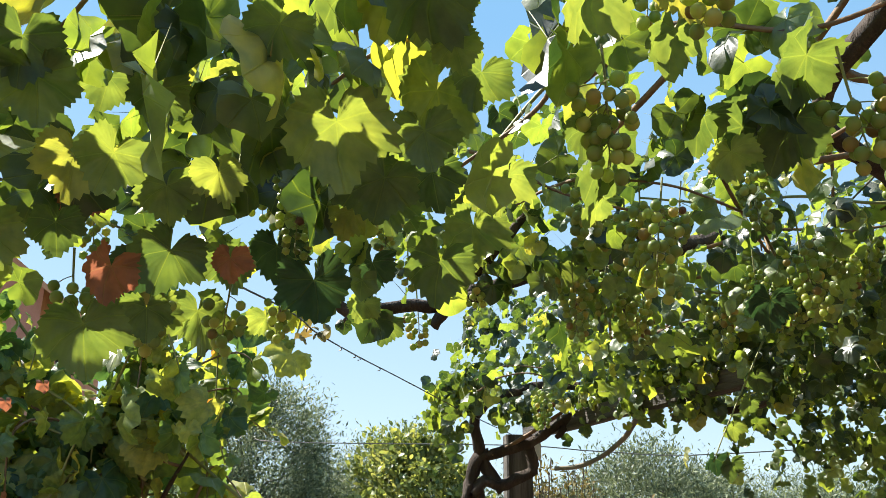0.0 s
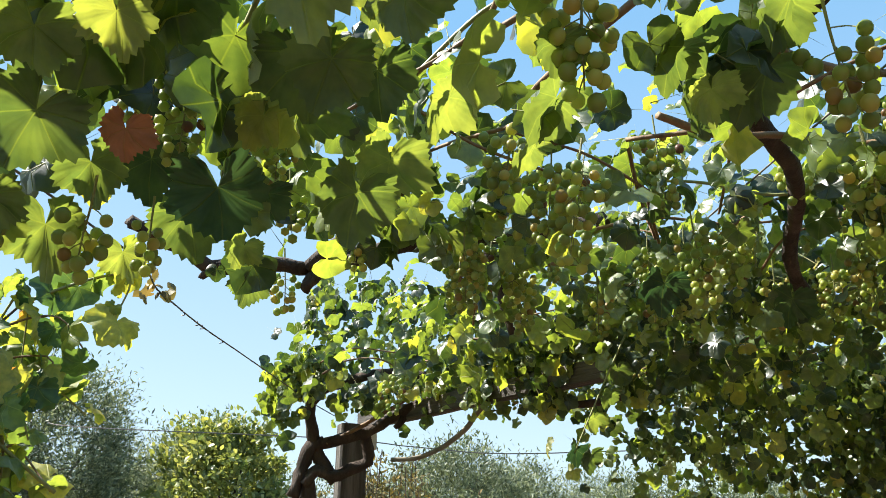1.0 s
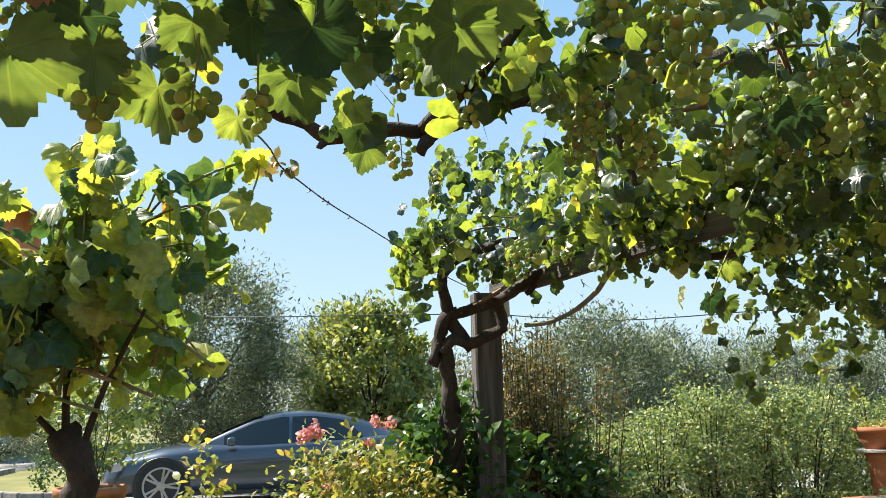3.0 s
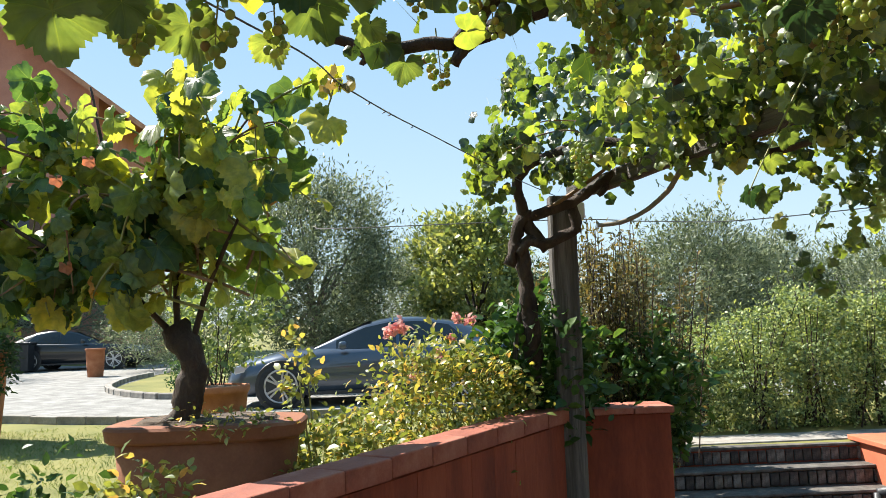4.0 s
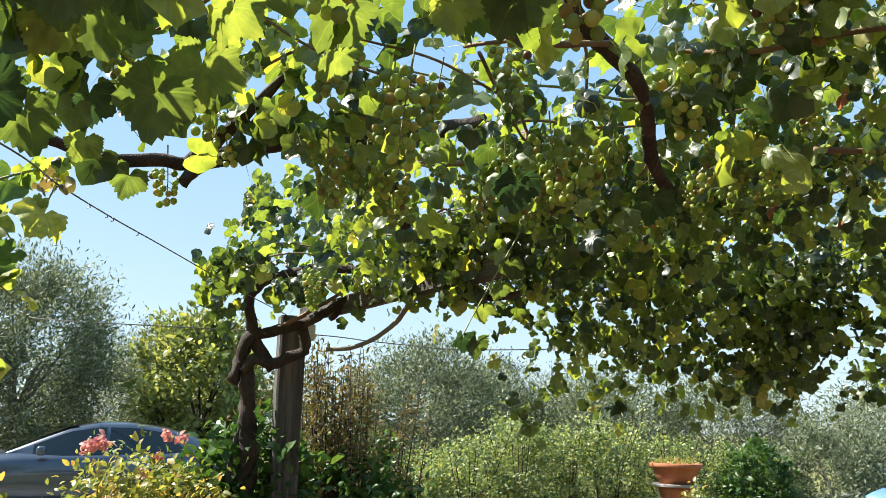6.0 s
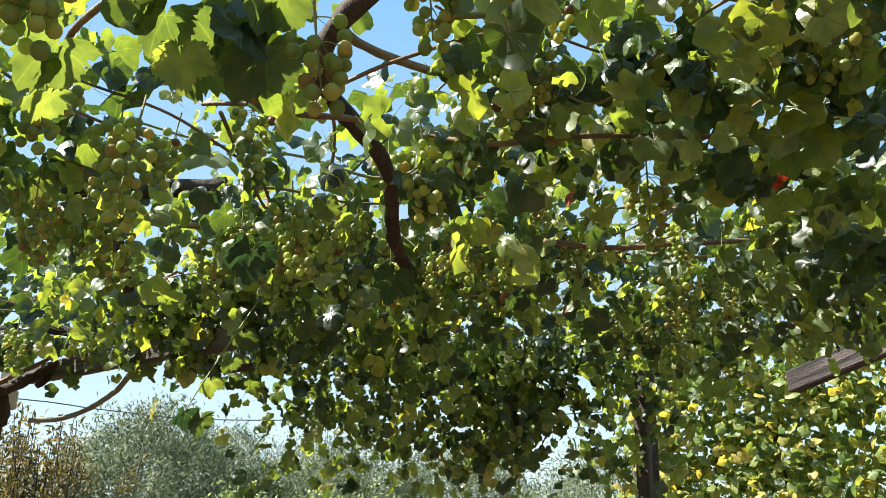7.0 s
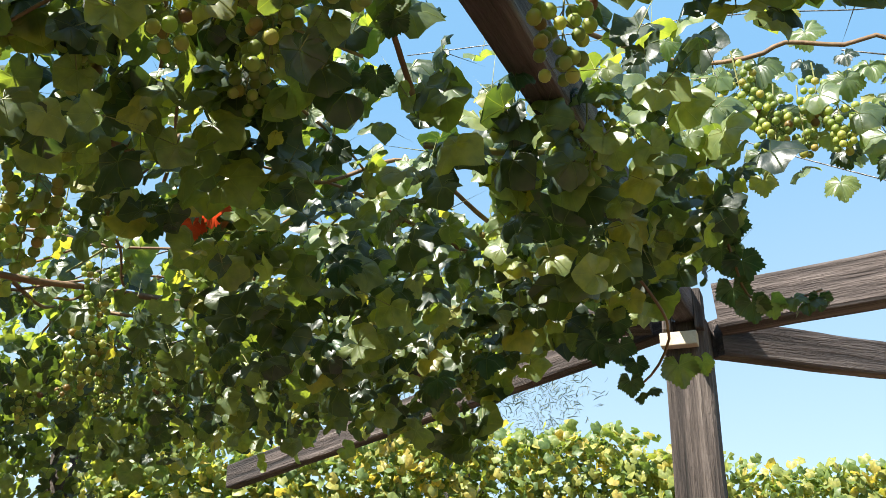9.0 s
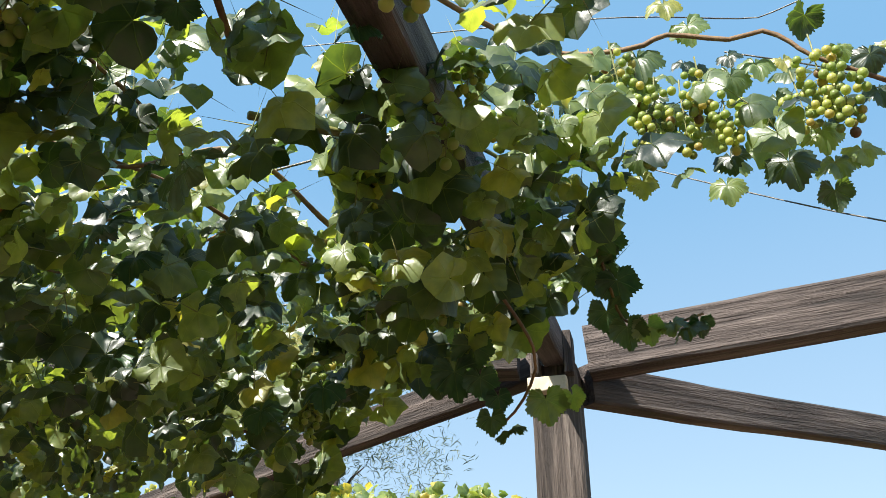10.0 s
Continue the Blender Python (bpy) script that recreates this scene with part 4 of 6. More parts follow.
tips = np.c_[rng.normal(0, 1, (n, 2)), rng.uniform(-1.6, 0.1, n)]
outer = ~high & (P[:, 0] > 1.5) & (P[:, 1] < 1.6) & (rng.uniform(0, 1, n) < 0.7)
ups[outer] = np.array((-0.75, 0.12, 0.5)) + rng.normal(0, 0.45, (int(outer.sum()), 3))
ups[lit] = np.array((-0.85, 0.05, 0.3)) + rng.normal(0, 0.22, (int(lit.sum()), 3))
sizes = np.clip(rng.normal(np.where((P[:, 1] < 1.6) & (P[:, 0] < 0.8), 0.084, np.where(P[:, 1] > 3.6, 0.057, np.where((P[:, 0] > 1.4) & (P[:, 1] < 1.6), 0.068, 0.062))), 0.017, n), 0.03, np.where(P[:, 0] > 1.1, 0.095, 0.14))
shape_pick = rng.integers(0, 4, n)
# Those over the stretch under which one stands are leaves of their own.
near = (P[:, 1] < 2.5) & (P[:, 1] > 0.7) & (P[:, 0] > -0.9) & (P[:, 0] < 2.3) & (P[:, 2] < roof_height(P[:, 0], P[:, 1]) - 0.02)
own = np.flatnonzero(near)[:250]
rest = np.ones(n, bool)
rest[own] = False
SHAPES = [("a", VINE_A), ("b", VINE_B), ("c", VINE_C), ("d", VINE_A)]
for i in own:
    single_leaf(*SHAPES[shape_pick[i]], vine_leaf, vine, P[i], ups[i], tips[i], sizes[i])
for k, (_, shape) in enumerate(SHAPES):
    m = rest & (shape_pick == k)
    under(cloud("foliage", shape, P[m], ups[m], tips[m], sizes[m], vine_leaf), vine)

# Thin canes and leaf stalks through the canopy.
rng = np.random.default_rng(12)
for i in range(150):
    x, y = rng.uniform(-1.2, 3.2), rng.uniform(0.6, 4.8)
    if not inside(np.array([x]), np.array([y]), CANOPY)[0]:
        continue
    a = rng.uniform(0, 2 * math.pi)
    pts = []
    for k in range(5):
        z = float(roof_height(np.array([x]), np.array([y]))[0]) + rng.normal(-0.05, 0.04)
        pts.append((x, y, z))
        a += rng.normal(0, 0.35)
        x, y = x + 0.22 * math.cos(a), y + 0.22 * math.sin(a)
    if not all(inside(np.array([p[0] for p in pts]), np.array([p[1] for p in pts]), CANOPY)):
        continue
    limb("cane", pts, rng.uniform(0.004, 0.008), 0.003, vine, cane_skin if i % 3 else green_cane, 5, 0.2)
pick = rng.permutation(len(P))[:9000]
THIN = (np.array([(-0.012, 0, 0), (0.012, 0, 0), (0.0, 1, 0.1), (0, 0, 0.02)]), np.array([(0, 1, 2), (1, 3, 2), (3, 0, 2)]), np.array([(0.5, 0), (0.5, 0), (0.5, 1), (0.5, 0)]))
under(cloud("leaf_stalk", THIN, P[pick], unit(9000, rng), unit(9000, rng) + (0, 0, 0.6), rng.uniform(0.05, 0.11, 9000), green_cane), vine)


BIG_SHAPES = [("big", BIG_A), ("bigger", BIG_B)]


def leaves_at(rows, material):
    """Leaves that hang clear of the rest: place, the way the upper side faces, size."""
    for i, (x, y, z, u, v, w, s) in enumerate(rows):
        single_leaf(*BIG_SHAPES[i % 2], material, vine, (x, y, z), (u, v, w), (0.25 * math.sin(i * 2.3), -0.1, -1), s)


# Over the near left edge.
leaves_at([(-0.07, 1.63, 1.93, -0.2, 0.8, 0.5, 0.105), (-0.14, 1.17, 1.94, 0.0, 0.8, 0.4, 0.066), (-0.47, 1.12, 1.87, -0.4, 0.9, 0.5, 0.063), (-0.52, 1.02, 1.9, -0.2, 0.9, 0.6, 0.065), (-0.38, 1.23, 1.9, 0.2, 0.7, 0.7, 0.058), (-0.3, 1.03, 1.98, -0.3, 0.8, 0.7, 0.06), (-0.1, 1.2, 2.08, -0.0, 0.8, 0.7, 0.055), (0.4, 1.45, 2.12, -0.4, 0.9, 0.6, 0.128), (0.46, 1.39, 2.11, -0.2, 0.6, 0.7, 0.128), (0.32, 1.34, 2.02, -0.1, 0.8, 0.8, 0.065), (-0.18, 1.29, 1.93, 0.1, 0.9, 0.6, 0.079), (-0.2, 1.35, 1.96, 0.2, 0.7, 0.8, 0.09), (-0.38, 1.91, 1.89, 0.2, 0.6, 0.5, 0.068), (-0.19, 1.96, 1.94, -0.2, 0.9, 0.6, 0.058), (-0.11, 1.38, 1.98, 0.0, 0.7, 0.6, 0.077), (0.11, 1.35, 2.05, -0.1, 0.7, 0.6, 0.06), (-0.12, 2.5, 2.03, 0.0, 0.9, 0.7, 0.085), (-0.24, 1.1, 1.91, -0.3, 0.7, 0.5, 0.1), (0.44, 1.31, 2.17, -0.3, 0.6, 0.5, 0.117), (-0.05, 1.3, 2.1, -0.2, 0.7, 0.6, 0.074), (-0.45, 1.28, 1.9, -0.3, 0.7, 0.6, 0.067), (-0.22, 1.52, 1.97, -0.3, 0.8, 0.6, 0.067), (-0.53, 1.0, 1.93, -0.3, 0.8, 0.6, 0.065), (0.0, 1.72, 2.03, -0.3, 0.8, 0.55, 0.11)], broad_leaf)
# Leaves under the roof, its shade put into their darker colour.
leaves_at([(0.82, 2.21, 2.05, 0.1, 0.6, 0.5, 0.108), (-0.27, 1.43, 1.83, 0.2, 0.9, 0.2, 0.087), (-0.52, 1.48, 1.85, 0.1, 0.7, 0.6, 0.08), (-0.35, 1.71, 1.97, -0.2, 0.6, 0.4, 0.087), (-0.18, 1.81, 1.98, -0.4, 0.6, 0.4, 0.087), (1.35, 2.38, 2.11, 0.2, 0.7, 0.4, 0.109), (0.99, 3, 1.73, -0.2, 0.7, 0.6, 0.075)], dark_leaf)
leaves_at([(-0.46, 1.63, 1.83, 0.3, 0.9, 0.6, 0.095), (-0.29, 1.89, 1.96, 0.1, 0.6, 0.5, 0.106), (0.35, 2.46, 2.2, 0.3, 0.9, 0.4, 0.129), (-0.52, 1.55, 1.81, -0.4, 0.8, 0.2, 0.078), (-0.42, 1.63, 1.92, 0.3, 0.8, 0.6, 0.08)], broad_leaf)
limb("cane", [(1.25, 3.1, 2.15), (1.12, 3.05, 1.95), (1.02, 3.0, 1.8), (0.98, 3.0, 1.72)], 0.004, 0.002, vine, green_cane, 5, 0.1)
leaves_at([(1.04, 3.0, 1.72, -0.3, 0.8, 0.4, 0.085), (1.08, 3.04, 1.84, -0.1, 0.7, 0.6, 0.07), (1.15, 3.05, 1.93, -0.3, 0.7, 0.5, 0.08), (1.2, 3.08, 2.02, 0.1, 0.7, 0.5, 0.075), (0.88, 2.98, 1.74, -0.8, 0.3, 0.2, 0.06)], broad_leaf)
leaves_at([(-0.48, 1.2, 1.77, -0.7, 0.6, 0.3, 0.058), (-0.36, 1.25, 1.80, -0.4, 0.7, 0.3, 0.04), (-0.62, 1.5, 1.98, -0.3, 0.7, 0.4, 0.07)], rust_leaf)
leaves_at([(1.62, 1.9, 2.3, -0.3, 0.6, 0.6, 0.05), (0.98, 1.6, 2.36, -0.3, 0.6, 0.6, 0.045), (2.3, 2.6, 2.2, -0.5, 0.5, 0.6, 0.06), (1.3, 1.45, 2.36, -0.2, 0.7, 0.6, 0.05), (1.85, 2.45, 2.15, -0.4, 0.6, 0.5, 0.045)], rust_leaf)
leaves_at([(1.90, 1.42, 2.31, 0.3, 0.5, 0.8, 0.06), (1.87, 1.45, 2.26, 0.5, 0.5, 0.5, 0.045)], red_leaf)
# Broad sunlit leaves on the shoots over the near edge.
rng = np.random.default_rng(77)
leaves_at([(x, y, 2.10 + 0.1 * x + z, -0.45 + u, 0.55 + v, 0.7, k) for x, y, z, u, v, k in zip(rng.uniform(-0.45, 0.42, 15), rng.uniform(1.12, 1.7, 15), rng.uniform(-0.06, 0.12, 15), rng.normal(0, 0.25, 15), rng.normal(0, 0.25, 15), rng.uniform(0.08, 0.12, 15))], broad_leaf)
leaves_at([(-0.72 + 0.022 * k, 1.22 + 0.05 * (k % 4), 1.72 + 0.047 * ((k * 5) % 9), -0.4 + 0.2 * (k % 3), 0.8, 0.5, 0.05 + 0.008 * (k % 5)) for k in range(14)], broad_leaf)
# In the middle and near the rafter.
# The first set is coloured darker to stand for the canopy's shade.
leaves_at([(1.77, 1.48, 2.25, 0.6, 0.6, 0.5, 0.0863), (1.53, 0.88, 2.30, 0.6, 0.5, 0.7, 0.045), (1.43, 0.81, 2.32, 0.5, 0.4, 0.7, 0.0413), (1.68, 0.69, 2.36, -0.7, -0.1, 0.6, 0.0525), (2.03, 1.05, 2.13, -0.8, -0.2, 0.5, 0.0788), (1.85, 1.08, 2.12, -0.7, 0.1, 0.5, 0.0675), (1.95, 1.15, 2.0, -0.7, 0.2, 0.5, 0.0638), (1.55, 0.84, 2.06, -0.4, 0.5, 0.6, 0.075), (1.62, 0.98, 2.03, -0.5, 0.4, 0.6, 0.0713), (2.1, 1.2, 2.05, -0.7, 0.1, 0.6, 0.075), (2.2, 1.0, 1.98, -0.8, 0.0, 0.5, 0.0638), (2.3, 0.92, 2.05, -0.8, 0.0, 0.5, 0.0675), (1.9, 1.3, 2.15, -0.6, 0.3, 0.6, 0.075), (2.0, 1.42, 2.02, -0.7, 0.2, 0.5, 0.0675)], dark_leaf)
leaves_at([(1.73, 2.24, 2.1, -0.2, 0.5, 0.8, 0.09), (2.15, 0.86, 2.27, -0.7, 0.2, 0.7, 0.0562), (1.95, 0.95, 2.13, -0.6, 0.2, 0.8, 0.0413), (1.79, 0.67, 2.31, -0.3, 0.5, 0.5, 0.045), (2.19, 0.98, 2.10, -0.5, 0.3, 0.8, 0.063), (2.25, 0.8, 2.3, -0.6, 0.2, 0.8, 0.06), (2.1, 0.95, 2.05, -0.5, 0.4, 0.7, 0.0562), (1.88, 0.97, 2.18, -0.5, 0.3, 0.8, 0.045)], vine_leaf)
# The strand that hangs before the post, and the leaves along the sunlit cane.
# Shaded undersides of the strand, painted with the darker leaf colour.
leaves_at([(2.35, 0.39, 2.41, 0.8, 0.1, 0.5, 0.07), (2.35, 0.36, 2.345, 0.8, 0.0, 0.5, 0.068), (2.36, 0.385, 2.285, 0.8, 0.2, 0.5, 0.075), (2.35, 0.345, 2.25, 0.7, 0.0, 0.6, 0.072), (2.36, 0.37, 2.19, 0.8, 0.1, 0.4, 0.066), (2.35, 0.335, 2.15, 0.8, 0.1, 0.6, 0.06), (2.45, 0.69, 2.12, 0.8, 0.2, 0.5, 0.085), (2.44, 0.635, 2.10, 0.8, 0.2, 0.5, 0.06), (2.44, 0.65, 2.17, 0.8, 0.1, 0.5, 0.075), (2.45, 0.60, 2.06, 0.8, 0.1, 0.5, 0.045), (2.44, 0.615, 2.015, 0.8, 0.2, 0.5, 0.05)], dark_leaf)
leaves_at([(2.44, 0.577, 1.985, -0.4, 0.3, 0.8, 0.055), (2.44, 0.504, 2.045, 0.8, 0.1, 0.45, 0.068), (2.44, 0.452, 2.05, 0.9, -0.3, 0.4, 0.045), (2.35, 0.296, 2.15, 0.7, -0.1, 0.6, 0.052), (2.35, 0.25, 2.15, -0.6, 0.2, 0.6, 0.05), (2.35, 0.222, 2.14, -0.5, 0.4, 0.8, 0.055), (2.35, 0.20, 2.15, 0.5, 0.1, 0.8, 0.045),
           (2.06, 0.276, 2.56, -0.9, 0.1, 0.3, 0.075), (2.06, 0.178, 2.62, -0.9, 0.25, 0.1, 0.06), (2.06, 0.215, 2.68, -0.9, 0.03, 0.4, 0.055), (2.06, -0.027, 2.61, 0.5, 0.2, 0.8, 0.06), (2.07, 0.119, 2.5, -0.9, -0.05, 0, 0.06), (2.08, 0.083, 2.43, -0.9, 0.1, 0.3, 0.065), (2.07, 0.055, 2.31, -0.9, 0.25, 0.1, 0.07), (2.05, 0.002, 2.235, 0.6, 0.0, 0.5, 0.048), (2.06, 0.162, 2.27, -0.9, 0.17, 0.2, 0.05), (2.07, 0.295, 2.3, -0.9, -0.05, 0, 0.045), (2.08, 0.347, 2.56, -0.9, 0.1, 0.3, 0.06), (2.08, 0.409, 2.56, -0.5, 0.2, 0.8, 0.07), (2.08, 0.07, 2.53, -0.9, 0.03, 0.4, 0.055), (1.95, 0.5, 2.55, -0.9, 0.17, 0.2, 0.07), (1.98, 0.45, 2.6, -0.9, -0.05, 0, 0.055), (2.08, 0.02, 2.50, -0.6, 0.2, 0.7, 0.06), (2.1, 0.25, 2.46, -0.9, 0.25, 0.1, 0.07), (2.1, 0.16, 2.4, -0.9, 0.03, 0.4, 0.06)], vine_leaf)
rng = np.random.default_rng(78)
leaves_at([(2.12 + 0.1 * a, y, 2.6 - 0.3 * b, -0.9 + 0.3 * a, 0.1 + 0.5 * c, 0.2 + 0.5 * a, 0.042 + 0.022 * b) for y, a, b, c in zip(np.linspace(-0.16, 0.66, 52), rng.normal(0, 0.6, 52), rng.uniform(-0.1, 0.85, 52), rng.normal(0, 0.5, 52))], vine_leaf)
limb("cane", [(2.3, 0.62, 2.3), (2.4, 0.52, 2.14), (2.47, 0.55, 2.06), (2.53, 0.6, 2.03)], 0.004, 0.003, vine, cane_skin, 5, 0.1)
limb("cane", [(2.3, 0.42, 2.45), (2.36, 0.37, 2.3), (2.36, 0.34, 2.17), (2.36, 0.27, 2.15), (2.36, 0.19, 2.17)], 0.004, 0.003, vine, cane_skin, 5, 0.1)


# ---- grapes ----
def ball(r):
    bm = bmesh.new()
    bmesh.ops.create_icosphere(bm, subdivisions=2, radius=r)
    return bm


BERRY = bpy.data.meshes.new("berry")
_bm = ball(1.0)
for f in _bm.faces:
    f.smooth = True
_bm.to_mesh(BERRY)
_bm.free()
BERRY.materials.append(grape_skin)
_bm = bmesh.new()
bmesh.ops.create_icosphere(_bm, subdivisions=1, radius=1.0)
_bm.verts.ensure_lookup_table()
BALL_V = np.array([v.co[:] for v in _bm.verts])
BALL_F = np.array([[v.index for v in f.verts] for f in _bm.faces])
_bm.free()


def berry_places(length, count, rng):
    """Berries round a hanging stalk: wide at the shoulder, narrow at the tip, none inside another."""
    out = []
    tries = 0
    while len(out) < count and tries < count * 40:
        tries += 1
        s = rng.uniform(0, 1)
        wide = (0.05 * (1 - 0.7 * s) + 0.008) * (length / 0.15) ** 0.5
        a = rng.uniform(0, 2 * math.pi)
        q = np.array((wide * math.cos(a) * rng.uniform(0.6, 1), wide * math.sin(a) * rng.uniform(0.6, 1), -0.02 - s * length))
        if all(np.linalg.norm(q - p) > 0.019 for p in out):
            out.append(q)
    return np.array(out)


def stalk_mesh(length, places):
    bm = tube([(0, 0, 0.05), (0.002, 0.001, 0), (0, 0.002, -length * 0.5), (0, 0, -length)], 0.0025, 0.0012, 5, 0.1, 0.02)
    for q in places[::2]:
        top = Vector((0, 0, min(0, q[2] + 0.02)))
        tube([top, (top + Vector(q)) / 2 + Vector((0, 0, 0.003)), Vector(q)], 0.0012, 0.0009, 3, 0, 0.02, bm)
    return bm


BUNCHES = []
for k in range(4):
    r = np.random.default_rng(40 + k)
    length = (0.15, 0.12, 0.19, 0.09)[k]
    q = berry_places(length, (34, 22, 42, 14)[k], r)
    size = r.uniform(0.0095, 0.0125, len(q))
    me = bpy.data.meshes.new("berry_cluster")
    co = (BALL_V[None] * size[:, None, None] + q[:, None, :]).reshape(-1, 3)
    fa = (BALL_F[None] + (np.arange(len(q)) * len(BALL_V))[:, None, None]).reshape(-1, 3)
    me.from_pydata(co.tolist(), [], fa.tolist())
    for p in me.polygons:
        p.use_smooth = True
    me.materials.append(grape_skin)
    st = bpy.data.meshes.new("stem")
    _bm = stalk_mesh(length, q)
    _bm.to_mesh(st)
    _bm.free()
    st.materials.append(green_cane)
    BUNCHES.append((q, size, me, st))


def bunch(place, k, single=False, scale=1.0, turn=0.0, lean=0.0):
    q, size, me, st = BUNCHES[k]
    ob = new("grape_bunch")
    ob.matrix_world = pose(*place, lean, 0, turn) @ Matrix.Scale(scale, 4)
    tagged(ob, "bunch of unripe green grapes hanging from the vine", "grapes", "grape bunches on the pergola")
    stem = new("stem", st)
    stem.parent = ob
    tagged(stem, kind="stuff")
    if single:
        for p, s in zip(q, size):
            b = new("berry", BERRY)
            b.parent = ob
            b.matrix_basis = Matrix.LocRotScale(Vector(p), None, (s, s, s * 1.06))
    else:
        b = new("berry_cluster", me)
        b.parent = ob
        tagged(b, kind="stuff")
    return ob


# Bunches that stand out: over the near edge, at the arm's end, and along the sunlit cane.
for x, y, z, k, s in [(-0.50, 1.52, 1.83, 3, 0.8), (-0.41, 1.60, 1.85, 3, 0.8), (-0.60, 1.45, 1.83, 3, 0.8), (-0.34, 1.71, 1.88, 3, 0.7), (-0.03, 2.6, 2.11, 1, 0.9), (0.03, 2.3, 2.2, 3, 1.0), (0.14, 1.35, 2.14, 0, 1.0), (0.49, 1.3, 2.13, 1, 1.05),
                      (2.04, 0.321, 2.555, 1, 0.72), (2.05, 0.285, 2.50, 1, 0.72), (2.04, 0.257, 2.46, 2, 0.68), (2.06, 0.21, 2.46, 0, 0.72), (2.05, 0.178, 2.505, 1, 0.68), (2.05, 0.145, 2.44, 0, 0.68), (2.05, -0.019, 2.52, 2, 0.72), (2.04, -0.05, 2.47, 0, 0.76), (2.06, 0.02, 2.455, 1, 0.68), (2.05, 0.536, 2.485, 1, 0.72), (2.05, 0.478, 2.50, 1, 0.68), (2.06, 0.361, 2.56, 3, 0.72), (2.05, 0.273, 2.41, 1, 0.64), (1.83, 0.55, 2.42, 1, 0.64)]:
    bunch((x, y, z), k, True, s, RNG.uniform(0, 360), RNG.uniform(-8, 8))
rng = np.random.default_rng(5)
made = 0
while made < 170:
    x, y = rng.uniform(-1.3, 3.3), rng.uniform(0.5, 4.6)
    if not inside(np.array([x]), np.array([y]), CANOPY)[0] or any((x - a) ** 2 + (y - b) ** 2 < c * c for a, b, c in HOLES):
        continue
    if (y > 2.8 or x < 0.4 or (x > 1.35 and y < 1.7)) and rng.uniform() < 0.7:
        continue
    bunch((x, y, float(roof_height(np.array([x]), np.array([y]))[0]) + (rng.uniform(-0.06, 0.08) if x < 1.7 and y < 1.5 else rng.uniform(-0.2, 0.02))), int(rng.integers(0, 4)), y < 2.8 and 0.1 < x < 2.6, rng.uniform(0.75, 1.05), rng.uniform(0, 360), rng.uniform(-10, 10))
    made += 1


# ---- pots ----
def round_pot(place, r, h, label, rim=0.08):
    ob = thing("terracotta_pot", place, label, "pot")
    k = rim * r / 0.43
    b = lathe([(0, 0), (r * 0.72, 0), (r * 0.76, 0.01), (r * 0.87, h * 0.5), (r * 0.925, h - k), (r * 0.93, h - k)], 56)
    part("pot_body", b, terracotta, ob, smooth=True)
    part("rim", lathe([(r * 0.90, h - k - 0.012), (r * 0.955, h - k - 0.008), (r, h - k * 0.75), (r, h - k * 0.2), (r * 0.985, h), (r * 0.91, h), (r * 0.88, h - 0.02), (r * 0.86, h - 0.12)], 56), terracotta, ob, smooth=True)
    part("soil", rough_up(lathe([(r * 0.875, h - 0.03), (r * 0.5, h - 0.01), (0, h)], 32), 0.012, 12), soil, ob)
    return ob


def oval_block(w0, d0, w1, d1, z0, z1, edge=0.012, power=3.2, sides=56):
    """A tapering block with well rounded corners, its top and bottom edges eased."""
    bm = bmesh.new()
    rows = []
    for z, f, inset in ((z0, 0.0, edge), (z0 + edge, 0.0, 0.0), (z0 + (z1 - z0) * 0.5, 0.5, 0.0), (z1 - edge, 1.0, 0.0), (z1, 1.0, edge)):
        w, d = (w0 + (w1 - w0) * f) / 2 - inset, (d0 + (d1 - d0) * f) / 2 - inset
        ring = []
        for k in range(sides):
            a = 2 * math.pi * k / sides
            c, n = math.cos(a), math.sin(a)
            ring.append(bm.verts.new((w * math.copysign(abs(c) ** (2 / power), c), d * math.copysign(abs(n) ** (2 / power), n), z)))
        rows.append(ring)
    for p, q in zip(rows, rows[1:]):
        for k in range(sides):
            bm.faces.new((p[k], p[(k + 1) % sides], q[(k + 1) % sides], q[k]))
    bm.faces.new(rows[0][::-1])
    bm.faces.new(rows[-1])
    return bm


planter = thing("terracotta_planter", (-1.055, 4.25, 0.0), "large oblong terracotta planter with a heavy rim", "planter")
part("planter_body", rough_up(oval_block(0.62, 0.36, 0.80, 0.46, 0.0, 0.87, 0.02), 0.003, 5), dark_shaded_terracotta, planter, smooth=True)
part("rim", rough_up(oval_block(0.86, 0.50, 0.875, 0.515, 0.858, 0.930, 0.012, 4.0), 0.003, 7), dark_shaded_terracotta, planter)
part("soil", rough_up(oval_block(0.77, 0.42, 0.62, 0.30, 0.90, 0.945, 0.01), 0.012, 12), soil, planter)
round_pot((-5.75, 11.3, 0.0), 0.52, 1.15, "large terracotta pot standing at the lawn's far edge", 0.08)
round_pot((-9.2, 25.2, 0.0), 0.28, 0.82, "terracotta pot standing by the planted bed", 0.07)
round_pot((-2.53, 10.95, 0.0), 0.40, 0.62, "terracotta pot planted with a young citrus tree", 0.09)

